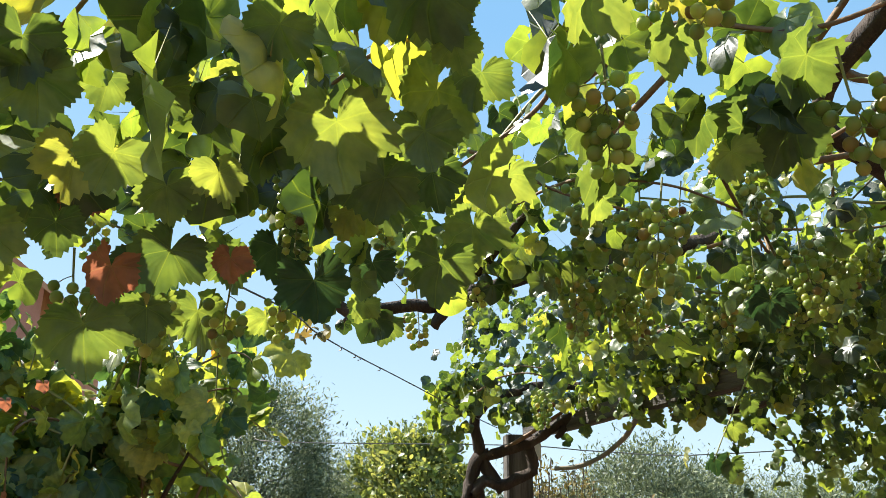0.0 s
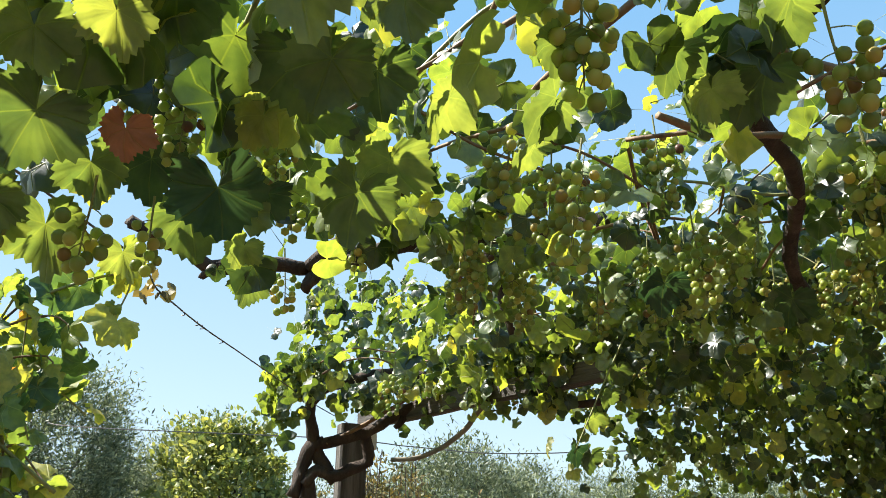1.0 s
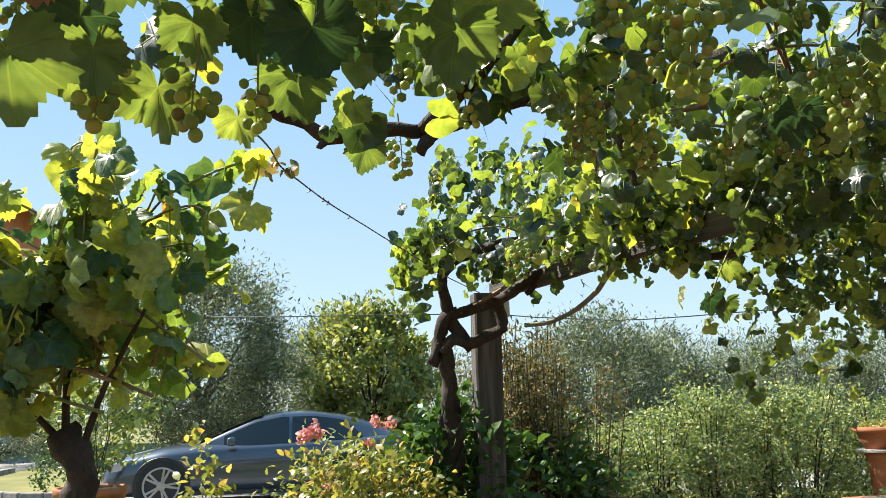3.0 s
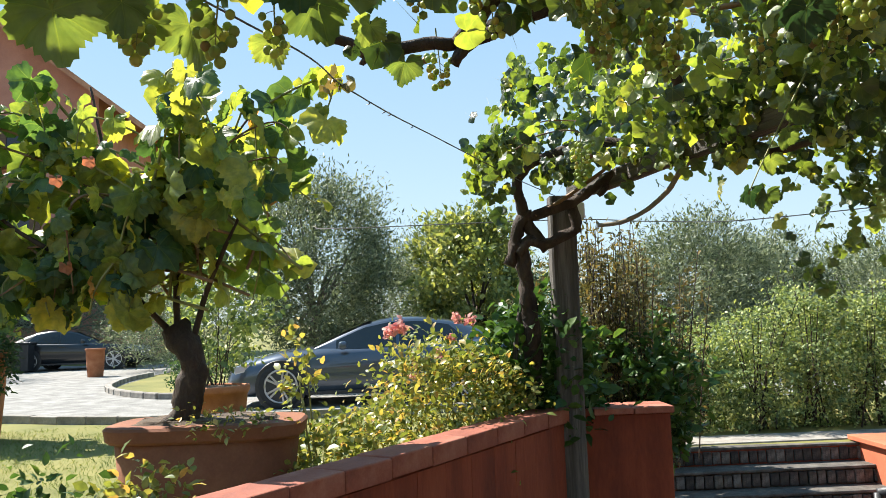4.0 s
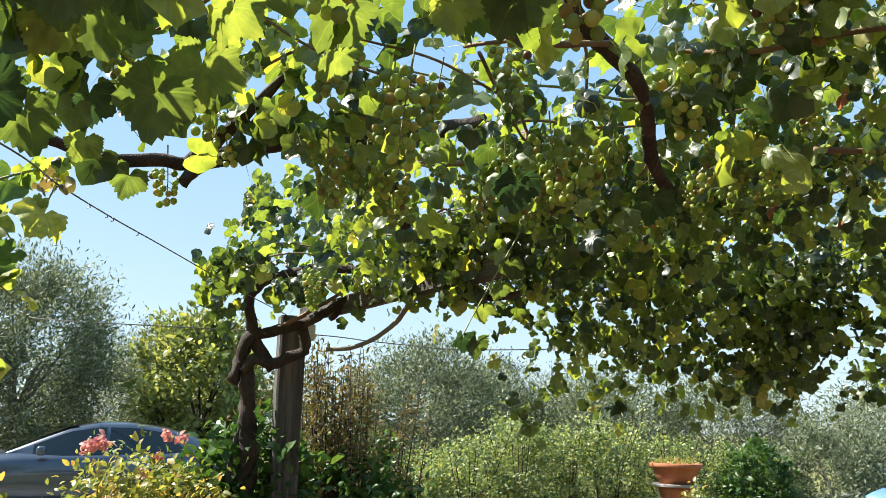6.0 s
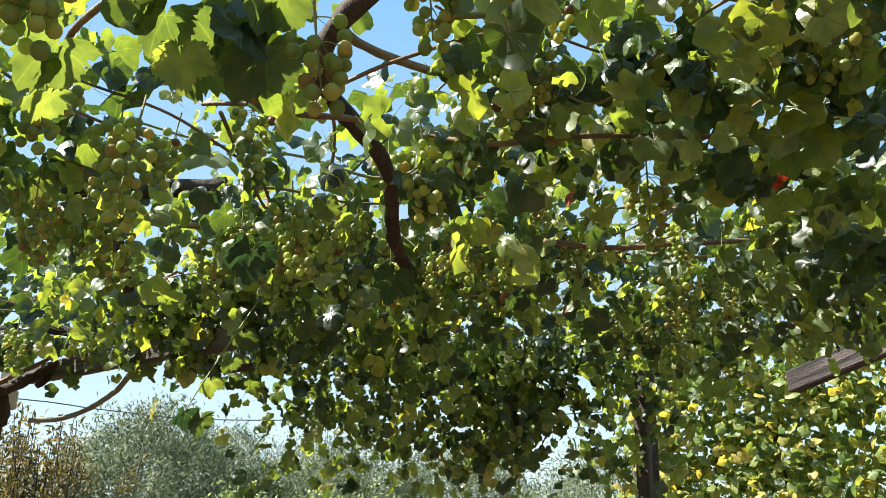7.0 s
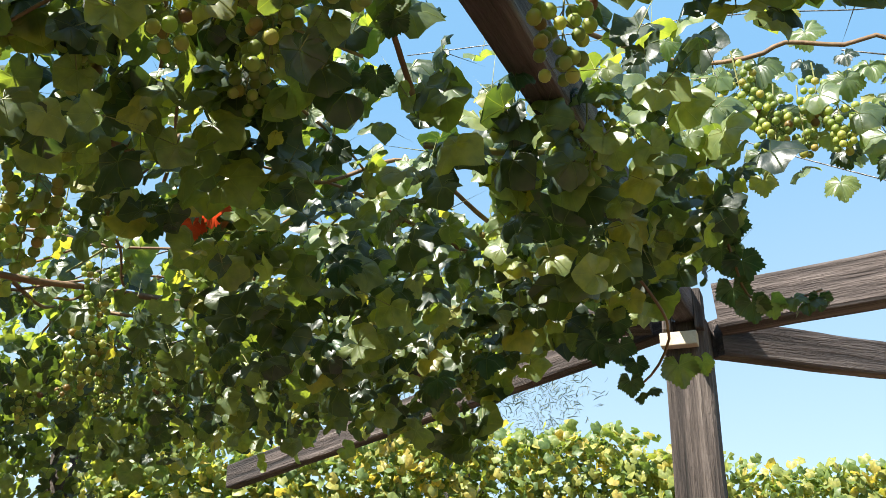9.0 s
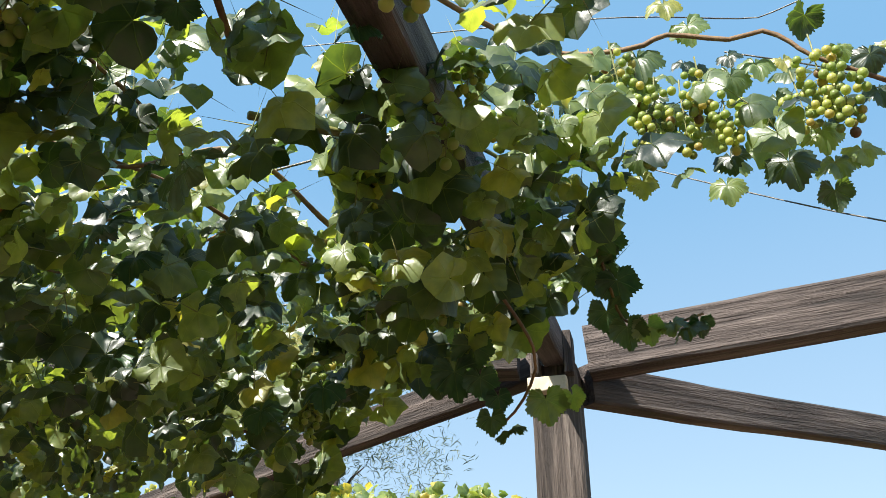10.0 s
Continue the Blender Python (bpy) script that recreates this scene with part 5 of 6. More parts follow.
urn = thing("terracotta_urn", (6.2, 9.25, 0), "shallow terracotta bowl on a tall footed stand", "urn")
part("stand", lathe([(0, 0), (0.24, 0), (0.24, 0.05), (0.15, 0.09), (0.16, 0.2), (0.19, 0.70), (0.21, 0.76), (0.21, 0.80), (0, 0.80)], 36), terracotta, urn, smooth=True)
part("slab", lathe([(0, 0.80), (0.29, 0.80), (0.295, 0.806), (0.295, 0.828), (0.29, 0.834), (0, 0.834)], 36), stone, urn, "thin pale stone slab")
part("bowl", lathe([(0, 0.834), (0.2, 0.836), (0.25, 0.93), (0.27, 1.01), (0.31, 1.015), (0.32, 1.07), (0.29, 1.075), (0.26, 1.04), (0, 1.03)], 36), terracotta, urn, smooth=True)
q, w = crown_points((6.2, 9.25, 1.07), (0.27, 0.27, 0.05), 500, 40, 0.03, RNG)
under(cloud("succulent", OVAL, q, unit(500) + (0, 0, 0.7), unit(500) + (0, 0, 0.6), RNG.uniform(0.02, 0.045, 500), rose_leaf), urn)


def sprigs(name, label, category, centre, radii, count, size, shape, material, clumps=40, spread=0.05, rng=RNG, stems=0, stem_mat=green_cane, base=None, up=0.5, tip=0.3, lift=0.0):
    """A small shrub: thin stems and a crown of simple leaves."""
    foot = base or (centre[0], centre[1], centre[2] - radii[2])
    ob = thing(name, foot, label, category)
    q, out = crown_points(centre, radii, count, clumps, spread, rng)
    q[:, 2] = np.maximum(q[:, 2], foot[2] + 0.01)
    under(cloud("leaves", shape, q, unit(count, rng) * 0.8 + (0, 0, up) + np.array(SUN) * 0.2, unit(count, rng) + out * 0.6 + (0, 0, tip), np.clip(rng.normal(size, size * 0.25, count), size * 0.4, size * 1.7), material), ob)
    for i in range(stems):
        d = unit(1, rng)[0]
        end = np.array(centre) + d * np.array(radii) * rng.uniform(0.5, 0.95)
        end[2] = max(end[2], foot[2] + 0.3 * radii[2])
        start = np.array(foot) + (rng.normal(0, radii[0] * 0.12), rng.normal(0, radii[1] * 0.12), 0)
        m = start * 0.45 + end * 0.55 + rng.normal(0, 0.04, 3)
        under(part("stem", tube([start, m, end], 0.006 * (1 + radii[2]), 0.003, 5, 0.2, 0.08), stem_mat, smooth=True), ob)
    return ob


# ---- the vine in the big pot ----
pv = thing("potted_vine", (-1.12, 4.22, 0.88), "bushy grape vine with yellowing leaves in a terracotta pot", "vine")
limb("trunk", [(-1.16, 4.22, 0.86), (-1.14, 4.22, 0.98), (-1.11, 4.2, 1.12), (-1.13, 4.2, 1.25), (-1.2, 4.2, 1.36)], 0.075, 0.056, pv, knots=0.6)
limb("root", [(-1.27, 4.15, 0.88), (-1.2, 4.18, 0.93), (-1.13, 4.2, 1.02)], 0.035, 0.05, pv, knots=0.4)
for pts in ([(-1.16, 4.2, 1.28), (-1.35, 4.15, 1.5), (-1.5, 4.15, 1.62), (-1.68, 4.2, 1.8)], [(-1.12, 4.2, 1.25), (-1.05, 4.2, 1.5), (-0.93, 4.1, 1.72), (-0.82, 4.1, 1.95)], [(-1.18, 4.2, 1.34), (-1.2, 4.3, 1.65), (-1.1, 4.3, 2.0), (-0.85, 4.3, 2.35)], [(-1.45, 4.15, 1.58), (-1.75, 4.05, 1.75), (-2.0, 4.0, 1.95)], [(-1.2, 4.25, 1.7), (-1.5, 4.3, 2.1), (-1.6, 4.3, 2.5)]):
    limb("branch", pts, 0.016, 0.005, pv, bark, 7, 0.3)
rng = np.random.default_rng(21)
Q, O = [], []
# Shoots spring from the branches, rise and arch over; each carries a leaf every few centimetres.
LOBED = [("lobed", LOBED_A), ("lobed_more", LOBED_B)]
for k in range(46):
    a = Vector((-1.2 + rng.normal(0, 0.22), 4.18 + rng.normal(0, 0.1), rng.uniform(1.42, 1.9)))
    b = Vector((rng.uniform(-2.25, -0.7), 4.12 + rng.normal(0, 0.24), rng.uniform(1.5, 2.5)))
    b.z -= 0.35 * max(0, abs(b.x + 1.2) - 0.45)
    droop = b + Vector(((b.x - a.x) * 0.16 + rng.normal(0, 0.05), rng.normal(0, 0.06), -rng.uniform(0.02, 0.85 if b.x < -1.55 else 0.4)))
    b.z, droop.z = max(b.z, 1.5), max(droop.z, 1.47)
    pts = [a, (a + b) / 2 + Vector((0, 0, 0.1)), b, droop]
    line = smooth_line(pts, 0.078)
    limb("shoot", [tuple(p) for p in pts], 0.008, 0.003, pv, cane_skin if k % 2 else green_cane, 5, 0.2)
    for p in line[3:]:
        d = unit(1, rng)[0]
        Q.append(np.array(p) + d * rng.uniform(0.02, 0.09))
        O.append(d)
for pts in ([(-0.85, 4.15, 2.3), (-0.6, 4.1, 2.42), (-0.44, 4.05, 2.43), (-0.5, 4.05, 2.2)], [(-1.2, 4.2, 2.3), (-1.19, 4.1, 2.5), (-1.05, 4.1, 2.52)], [(-1.55, 4.2, 2.2), (-1.76, 4.1, 2.46), (-1.7, 4.05, 2.2)], [(-1.75, 4.1, 1.9), (-2.0, 4.1, 1.95), (-1.97, 4.05, 1.75), (-1.95, 4.05, 1.6)], [(-1.45, 4.05, 1.8), (-1.62, 3.95, 1.6), (-1.66, 3.95, 1.5), (-1.64, 3.95, 1.42)], [(-1.3, 4.0, 1.75), (-1.42, 3.9, 1.55), (-1.46, 3.9, 1.42)], [(-1.6, 4.1, 1.7), (-1.83, 4.0, 1.6), (-1.86, 4.0, 1.46)], [(-1.25, 4.0, 1.65), (-1.32, 3.92, 1.52), (-1.3, 3.92, 1.43)]):
    limb("shoot", pts, 0.008, 0.003, pv, green_cane, 5, 0.2)
    for p in smooth_line(pts, 0.05)[1:]:
        d = unit(1, rng)[0]
        Q.append(np.array(p) + d * rng.uniform(0.01, 0.06))
        O.append(d)
Q, O = np.array(Q), np.array(O)
clear = Q[:, 2] > 1.42 + 0.2 * np.clip(Q[:, 0] + 1.2, 0, 1)
Q, O = Q[clear], O[clear]
n = len(Q)
ups = O * (1, 1, 0.3) + rng.normal(0, 0.45, (n, 3)) + (0, 0, 0.35)
tips = np.c_[rng.normal(0, 0.7, (n, 2)), rng.uniform(-1.6, -0.3, n)]
sizes = np.clip(rng.normal(0.125, 0.035, n), 0.05, 0.19)
pick = rng.integers(0, 2, n)
# Some low front leaves get the copy whose colour holds the shade.
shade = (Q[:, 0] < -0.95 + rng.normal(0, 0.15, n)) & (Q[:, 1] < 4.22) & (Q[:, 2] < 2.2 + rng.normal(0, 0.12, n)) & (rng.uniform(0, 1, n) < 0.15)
order = np.argsort(Q[:, 1])
own = set(order[:240].tolist())
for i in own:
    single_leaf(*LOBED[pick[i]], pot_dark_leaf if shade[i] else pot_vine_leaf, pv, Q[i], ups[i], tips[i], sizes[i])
m = np.array([i not in own for i in range(n)])
under(cloud("foliage", VINE_A, Q[m & ~shade], ups[m & ~shade], tips[m & ~shade], sizes[m & ~shade], pot_vine_leaf), pv)
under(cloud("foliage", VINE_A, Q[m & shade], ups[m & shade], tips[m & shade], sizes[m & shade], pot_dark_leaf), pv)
for x, y, z in ((-1.56, 3.82, 1.98), (-1.42, 3.8, 2.05), (-1.52, 3.82, 1.62)):
    single_leaf("a", VINE_A, rust_leaf, pv, (x, y, z), (0.7, -0.5, 0.3), (0.2, 0, -1), 0.055)
sprigs("pot_weeds", "small white flowering weeds in the big pot", "plant", (-0.95, 4.1, 0.93), (0.27, 0.2, 0.05), 260, 0.03, OVAL, rose_leaf, 30, 0.03, up=0.6, tip=0.8)

# Other plants in pots.
sprigs("creeping_plant", "creeping green plant spilling over the orange planter", "plant", (5.5, 7.6, 0.58), (0.5, 0.26, 0.13), 1500, 0.045, OVAL, laurel_leaf, 60, 0.05, up=0.6, tip=0.6, base=(5.5, 7.6, 0.5))
sprigs("creeping_plant", "leafy sprouts rising from the orange planter", "plant", (5.3, 7.7, 0.7), (0.13, 0.12, 0.24), 220, 0.045, OVAL, rose_leaf, 20, 0.04, stems=5, up=0.5, tip=0.6, base=(5.35, 7.7, 0.5))
sprigs("citrus_tree", "young citrus tree with glossy bright green leaves", "tree", (-2.45, 11.1, 1.55), (0.68, 0.6, 0.72), 1900, 0.085, OVAL, hedge_leaf, 90, 0.09, stems=9, stem_mat=bark, base=(-2.62, 11.1, 0.5))
sprigs("fern", "dark feathery plant in the far pot", "plant", (-5.42, 11.0, 0.98), (0.42, 0.4, 0.4), 2200, 0.07, LANCE, dark_leaf, 60, 0.05)
sprigs("far_potted_vine", "green vine growing from the far pot", "vine", (-5.75, 11.3, 2.0), (0.8, 0.6, 0.75), 900, 0.11, VINE_LOW, pot_vine_leaf, 60, 0.1, stems=6, stem_mat=bark, base=(-5.75, 11.3, 1.05))

# ---- roses and shrubs behind the wall ----
rose = sprigs("rose_bush", "rose bush with yellow green leaves and pink blooms", "rose bush", (-0.0, 5.0, 0.80), (0.47, 0.40, 0.42), 5200, 0.039, OVAL, rose_leaf, 110, 0.07, stems=16, base=(-0.2, 4.95, 0.0))


def bloom(place, r, material, parent, count=46, rng=RNG):
    d = unit(count, rng)
    q = np.array(place) + d * r * rng.uniform(0.2, 1, (count, 1))
    return under(cloud("bloom", OVAL, q, d + rng.normal(0, 0.3, d.shape), unit(count, rng), rng.uniform(0.5, 1.0, count) * r * 1.1, material, kind=""), parent)


for p, r in (((-0.19, 4.85, 1.315), 0.055), ((-0.24, 4.83, 1.29), 0.035), ((0.20, 5.0, 1.34), 0.036), ((0.13, 5.0, 1.35), 0.035), ((0.02, 5.02, 1.16), 0.03), ((0.1, 4.98, 1.25), 0.028), ((-0.12, 4.9, 1.05), 0.025)):
    bloom(p, r, petal_pink, rose)
sprigs("rose_bush", "low leafy rose shrub spilling over the wall cap", "rose bush", (-0.48, 4.42, 0.66), (0.40, 0.34, 0.2), 2600, 0.042, OVAL, rose_leaf, 70, 0.06, stems=10, base=(-0.55, 4.5, 0.0))
sprigs("rose_bush", "leafy rose shrub close to the corner post", "rose bush", (0.2, 5.3, 0.88), (0.3, 0.26, 0.27), 800, 0.05, OVAL, rose_leaf, 70, 0.06, stems=10, base=(0.3, 5.3, 0.0))
sprigs("rose_bush", "tall thin rose shoot before the car", "rose bush", (-0.69, 4.62, 1.1), (0.08, 0.07, 0.24), 130, 0.045, OVAL, rose_leaf, 14, 0.03, stems=5, base=(-0.62, 4.6, 0.5))
wf = sprigs("flowering_bush", "low green bush with small white flowers", "bush", (-1.62, 3.25, 0.62), (0.42, 0.3, 0.24), 1400, 0.045, OVAL, laurel_leaf, 60, 0.06, stems=12, base=(-1.62, 3.3, 0.0))
for i in range(9):
    bloom((-1.62 + RNG.uniform(-0.35, 0.3), 3.1 + RNG.uniform(-0.1, 0.1), 0.75 + RNG.uniform(-0.1, 0.1)), 0.02, petal_white, wf, 16)
sprigs("sprawling_shrub", "pale leafy shoots behind the wall", "bush", (-1.05, 3.35, 0.72), (0.2, 0.16, 0.14), 300, 0.045, OVAL, rose_leaf, 24, 0.04, stems=6, base=(-1.1, 3.4, 0.0))
sprigs("laurel_bush", "dark glossy laurel round the corner post", "bush", (0.62, 5.36, 0.98), (0.36, 0.2, 0.42), 2000, 0.078, OVAL, laurel_leaf, 90, 0.07, stems=9, stem_mat=bark, base=(0.62, 5.55, 0.0))
sprigs("laurel_bush", "dark glossy laurel beside the steps", "bush", (2.12, 8.5, 0.72), (0.55, 0.4, 0.62), 4200, 0.078, OVAL, laurel_leaf, 90, 0.07, stems=9, stem_mat=bark, base=(2.05, 8.75, 0.0))
sprigs("laurel_bush", "glossy evergreen bush leaning over the end of the wall", "bush", (1.32, 6.1, 0.72), (0.42, 0.28, 0.42), 2600, 0.078, OVAL, laurel_leaf, 80, 0.07, stems=8, stem_mat=bark, base=(1.15, 6.3, 0.0))

# A half-dry shrub of many thin upright stems.
dry = thing("dry_shrub", (1.3, 6.3, 0), "half dry shrub of thin dark upright stems", "shrub")
rng = np.random.default_rng(31)
ends = []
for i in range(70):
    x, y = 1.28 + rng.normal(0, 0.24), 6.3 + rng.normal(0, 0.16)
    h = rng.uniform(1.4, 2.05)
    lean = rng.normal(0, 0.1)
    pts = [(x, y, 0.3), (x + lean * 0.5, y, h * 0.6), (x + lean, y + rng.normal(0, 0.05), h)]
    under(part("stem", tube(pts, 0.006, 0.0025, 4, 0.2, 0.2), bark), dry)
    for k in range(110):
        s = rng.uniform(0.3, 1)
        ends.append((x + lean * s + rng.normal(0, 0.03), y + rng.normal(0, 0.03), h * s))
ends = np.array(ends)
under(cloud("leaves", LANCE, ends, unit(len(ends), rng), unit(len(ends), rng) + (0, 0, 0.5), rng.uniform(0.03, 0.06, len(ends)), dry_leaf), dry)

# ---- hedge, trees ----
def hedge(name, label, line, count, size, material, rng):
    """A loose hedge of bushes grown together: line gives (x, y, height, radius) of each bush."""
    ob = thing(name, (line[0][0], line[0][1], 0), label, "hedge")
    total = sum(h * r for x, y, h, r in line)
    Q, O = [], []
    for x, y, h, r in line:
        k = int(count * h * r / total)
        q, out = crown_points((x, y, h * 0.42), (r, r * 0.8, h * 0.52), k, 80, 0.075, rng, 0.55)
        Q.append(q)
        O.append(out)
        for i in range(10):
            e = Vector((x + rng.normal(0, r * 0.5), y + rng.normal(0, r * 0.4), h * rng.uniform(0.7, 1.08)))
            under(part("stem", tube([(x + rng.normal(0, 0.1), y + rng.normal(0, 0.1), 0), ((x + e.x) / 2, (y + e.y) / 2, e.z * 0.55), e], 0.012, 0.003, 4, 0.1, 0.3), bark), ob)
            s = rng.uniform(0.6, 1.05, 26)[:, None]
            Q.append(np.array(e) * s + np.array((x, y, 0)) * (1 - s) + rng.normal(0, 0.03, (26, 3)))
            O.append(np.tile((0, 0, 1.0), (26, 1)))
    q, out = np.vstack(Q), np.vstack(O)
    q[:, 2] = np.maximum(q[:, 2], 0.03)
    n = len(q)
    under(cloud("leaves", OVAL, q, unit(n, rng) + out * 0.4 + (0, 0, 0.4), unit(n, rng) * 0.9 + (0, 0, 0.5), rng.uniform(0.55, 1.4, n) * size, material), ob)
    return ob


rng = np.random.default_rng(61)
HEDGE = [(2.5, 9.75, 1.0, 0.5), (3.1, 9.8, 1.15, 0.55), (3.7, 9.7, 1.4, 0.6), (4.35, 9.75, 1.6, 0.62), (4.95, 9.65, 1.55, 0.6), (5.5, 9.8, 1.65, 0.6), (6.1, 10.2, 1.6, 0.65), (6.8, 10.3, 1.5, 0.65), (7.5, 10.3, 1.35, 0.6), (8.2, 10.2, 1.3, 0.6), (3.4, 10.4, 1.3, 0.6), (4.6, 10.5, 1.6, 0.7)]
hedge("hedge", "loose bright green hedge behind the steps", HEDGE, 72000, 0.042, hedge_leaf, rng)


def tree(name, label, x, y, h, r, count, size, shape, material, rng, trunk=0.3, skin=olive_bark, low=0.2, group="", clumps=150):
    ob = thing(name, (x, y, 0), label, "tree", group)
    fork = Vector((x, y, h * trunk))
    under(part("trunk", tube([(x, y, -0.05), (x + 0.05, y, h * trunk * 0.5), fork], 0.05 * h * 0.8, 0.035 * h * 0.8, 10, 0.4, 0.1), skin, smooth=True), ob)
    c = (x, y, h * (1 + low) / 2)
    rad = (r, r, h * (1 - low) / 2)
    for i in range(9):
        d = unit(1, rng)[0]
        e = Vector(c) + Vector((d[0] * r * 0.8, d[1] * r * 0.8, d[2] * rad[2] * 0.8))
        under(part("limb", tube([fork, (fork + e) / 2 + Vector((0, 0, 0.1 * h * rng.uniform(0, 1))), e], 0.02 * h * 0.6, 0.008, 6, 0.3, 0.2), skin, smooth=True), ob)
    q, out = crown_points(c, rad, count, clumps, r * 0.13, rng, 0.4)
    q[:, 2] = np.maximum(q[:, 2], 0.15)
    under(cloud("crown", shape, q, unit(count, rng) + (0, 0, 0.3), unit(count, rng) * 0.7 + out * 0.5 + (0, 0, 0.4), rng.uniform(0.65, 1.4, count) * size, material), ob)
    return ob


OLIVES = "olive trees beyond the drive"
# The last two are out of view, added to shade the drive.
for x, y, h, r, k in ((-2.15, 18.6, 4.75, 1.75, 15000), (1.0, 21.5, 3.9, 1.7, 9000), (-1.0, 24.0, 3.4, 2.0, 7000), (5.7, 17.5, 3.15, 1.65, 10000), (8.0, 19.5, 2.95, 1.5, 8000), (10.5, 18.0, 2.7, 1.9, 8000), (13.2, 17.2, 2.9, 2.0, 8000), (16.0, 14.5, 2.7, 2.0, 8000), (11.5, 22.0, 3.0, 2.1, 6000), (3.0, 24.0, 3.0, 2.2, 6000), (17.5, 10.5, 2.6, 1.8, 6000), (-7.5, 27.5, 2.6, 2.0, 5000), (-14.5, 36.0, 4.0, 3.0, 6000), (-19.5, 33.0, 4.5, 3.0, 5000), (-10.8, 36.0, 3.4, 2.4, 5000), (-15.6, 25.6, 6.0, 2.7, 6000), (-18.0, 30.0, 6.5, 3.0, 5000)):
    tree("olive_tree", "silvery green olive tree with a loose round crown", x, y, h, r, int(k * 2.6), 0.105, OLIVE, olive_leaf, rng, low=0.06, group=OLIVES, clumps=260)
tree("fig_tree", "young leafy tree with sunlit yellow green leaves", 1.2, 17.2, 3.4, 1.25, 12000, 0.12, OVAL, fig_leaf, rng, 0.3, bark, 0.22, clumps=110)
tree("cedar_tree", "blue grey cedar with drooping needled branches", 14.3, 4.9, 7.6, 1.9, 12000, 0.16, STRAW, cedar_leaf, rng, 0.4, bark, 0.1, clumps=120)
sprigs("broom_shrub", "low shrub in the planted bed", "bush", (-4.2, 17.6, 0.45), (0.9, 0.7, 0.5), 2200, 0.07, OVAL, dark_leaf, 70, 0.1)

tree("olive_tree", "low dusty olive bush with a dense pale crown", 9.3, 9.9, 1.75, 0.85, 12000, 0.075, OLIVE, olive_leaf, rng, low=0.02, group=OLIVES, clumps=160)
sprigs("laurel_bush", "dark glossy evergreen bush beside the urn", "bush", (7.75, 9.65, 0.75), (0.42, 0.4, 0.62), 2600, 0.08, OVAL, laurel_leaf, 70, 0.08, stems=7, stem_mat=bark, base=(7.75, 9.7, 0.0))
# The yellowing vine row beyond the pergola.
row = thing("vine_row", (7.6, 2.5, 0), "sunlit yellowing vine row trained on a far trellis", "vine")
line = smooth_line([(6.45, 5.75, 0), (6.75, 5.1, 0), (7.6, 3.4, 0), (8.4, 1.4, 0), (8.7, -0.6, 0), (8.8, -3.0, 0)], 0.02)
k = 17000
idx = rng.integers(0, len(line), k)
base = np.array([line[i][:2] for i in idx])
topz = 2.5 + 0.12 * base[:, 0] - 0.42 - 0.22 * np.clip(1.8 - base[:, 1], 0, 1.5) + 0.32 * np.array([noise.noise(Vector((b[0] * 1.6, b[1] * 1.6, 2))) for b in base])
q = np.c_[base + rng.normal(0, 0.16, (k, 2)), 0.3 + (topz - 0.3) * rng.uniform(0, 1, k) ** 0.7]
under(cloud("foliage", VINE_LOW, q, unit(k, rng) + (-0.5, 0, 0.5), np.c_[rng.normal(0, 0.7, (k, 2)), rng.uniform(-1.4, 0.2, k)], rng.uniform(0.06, 0.11, k), yellow_vine_leaf), row)
for i in range(0, len(line), 70):
    c = line[i]
    limb("stem", [(c.x, c.y, 0), (c.x + 0.05, c.y, 0.8), (c.x, c.y + 0.1, 1.9)], 0.03, 0.015, row)


# ---- cars ----
def station(rows, x):
    xs = [r[0] for r in rows]
    return [float(np.interp(x, xs, [r[i] for r in rows])) for i in range(1, len(rows[0]))]


def loft(sections, close=True):
    """Skin through cross-sections of equal count."""
    bm = bmesh.new()
    rows = [[bm.verts.new(p) for p in s] for s in sections]
    for a, b in zip(rows, rows[1:]):
        for i in range(len(a) - 1):
            bm.faces.new((a[i], a[i + 1], b[i + 1], b[i]))
    if close:
        bm.faces.new(rows[0])
        bm.faces.new(rows[-1][::-1])
    return bm


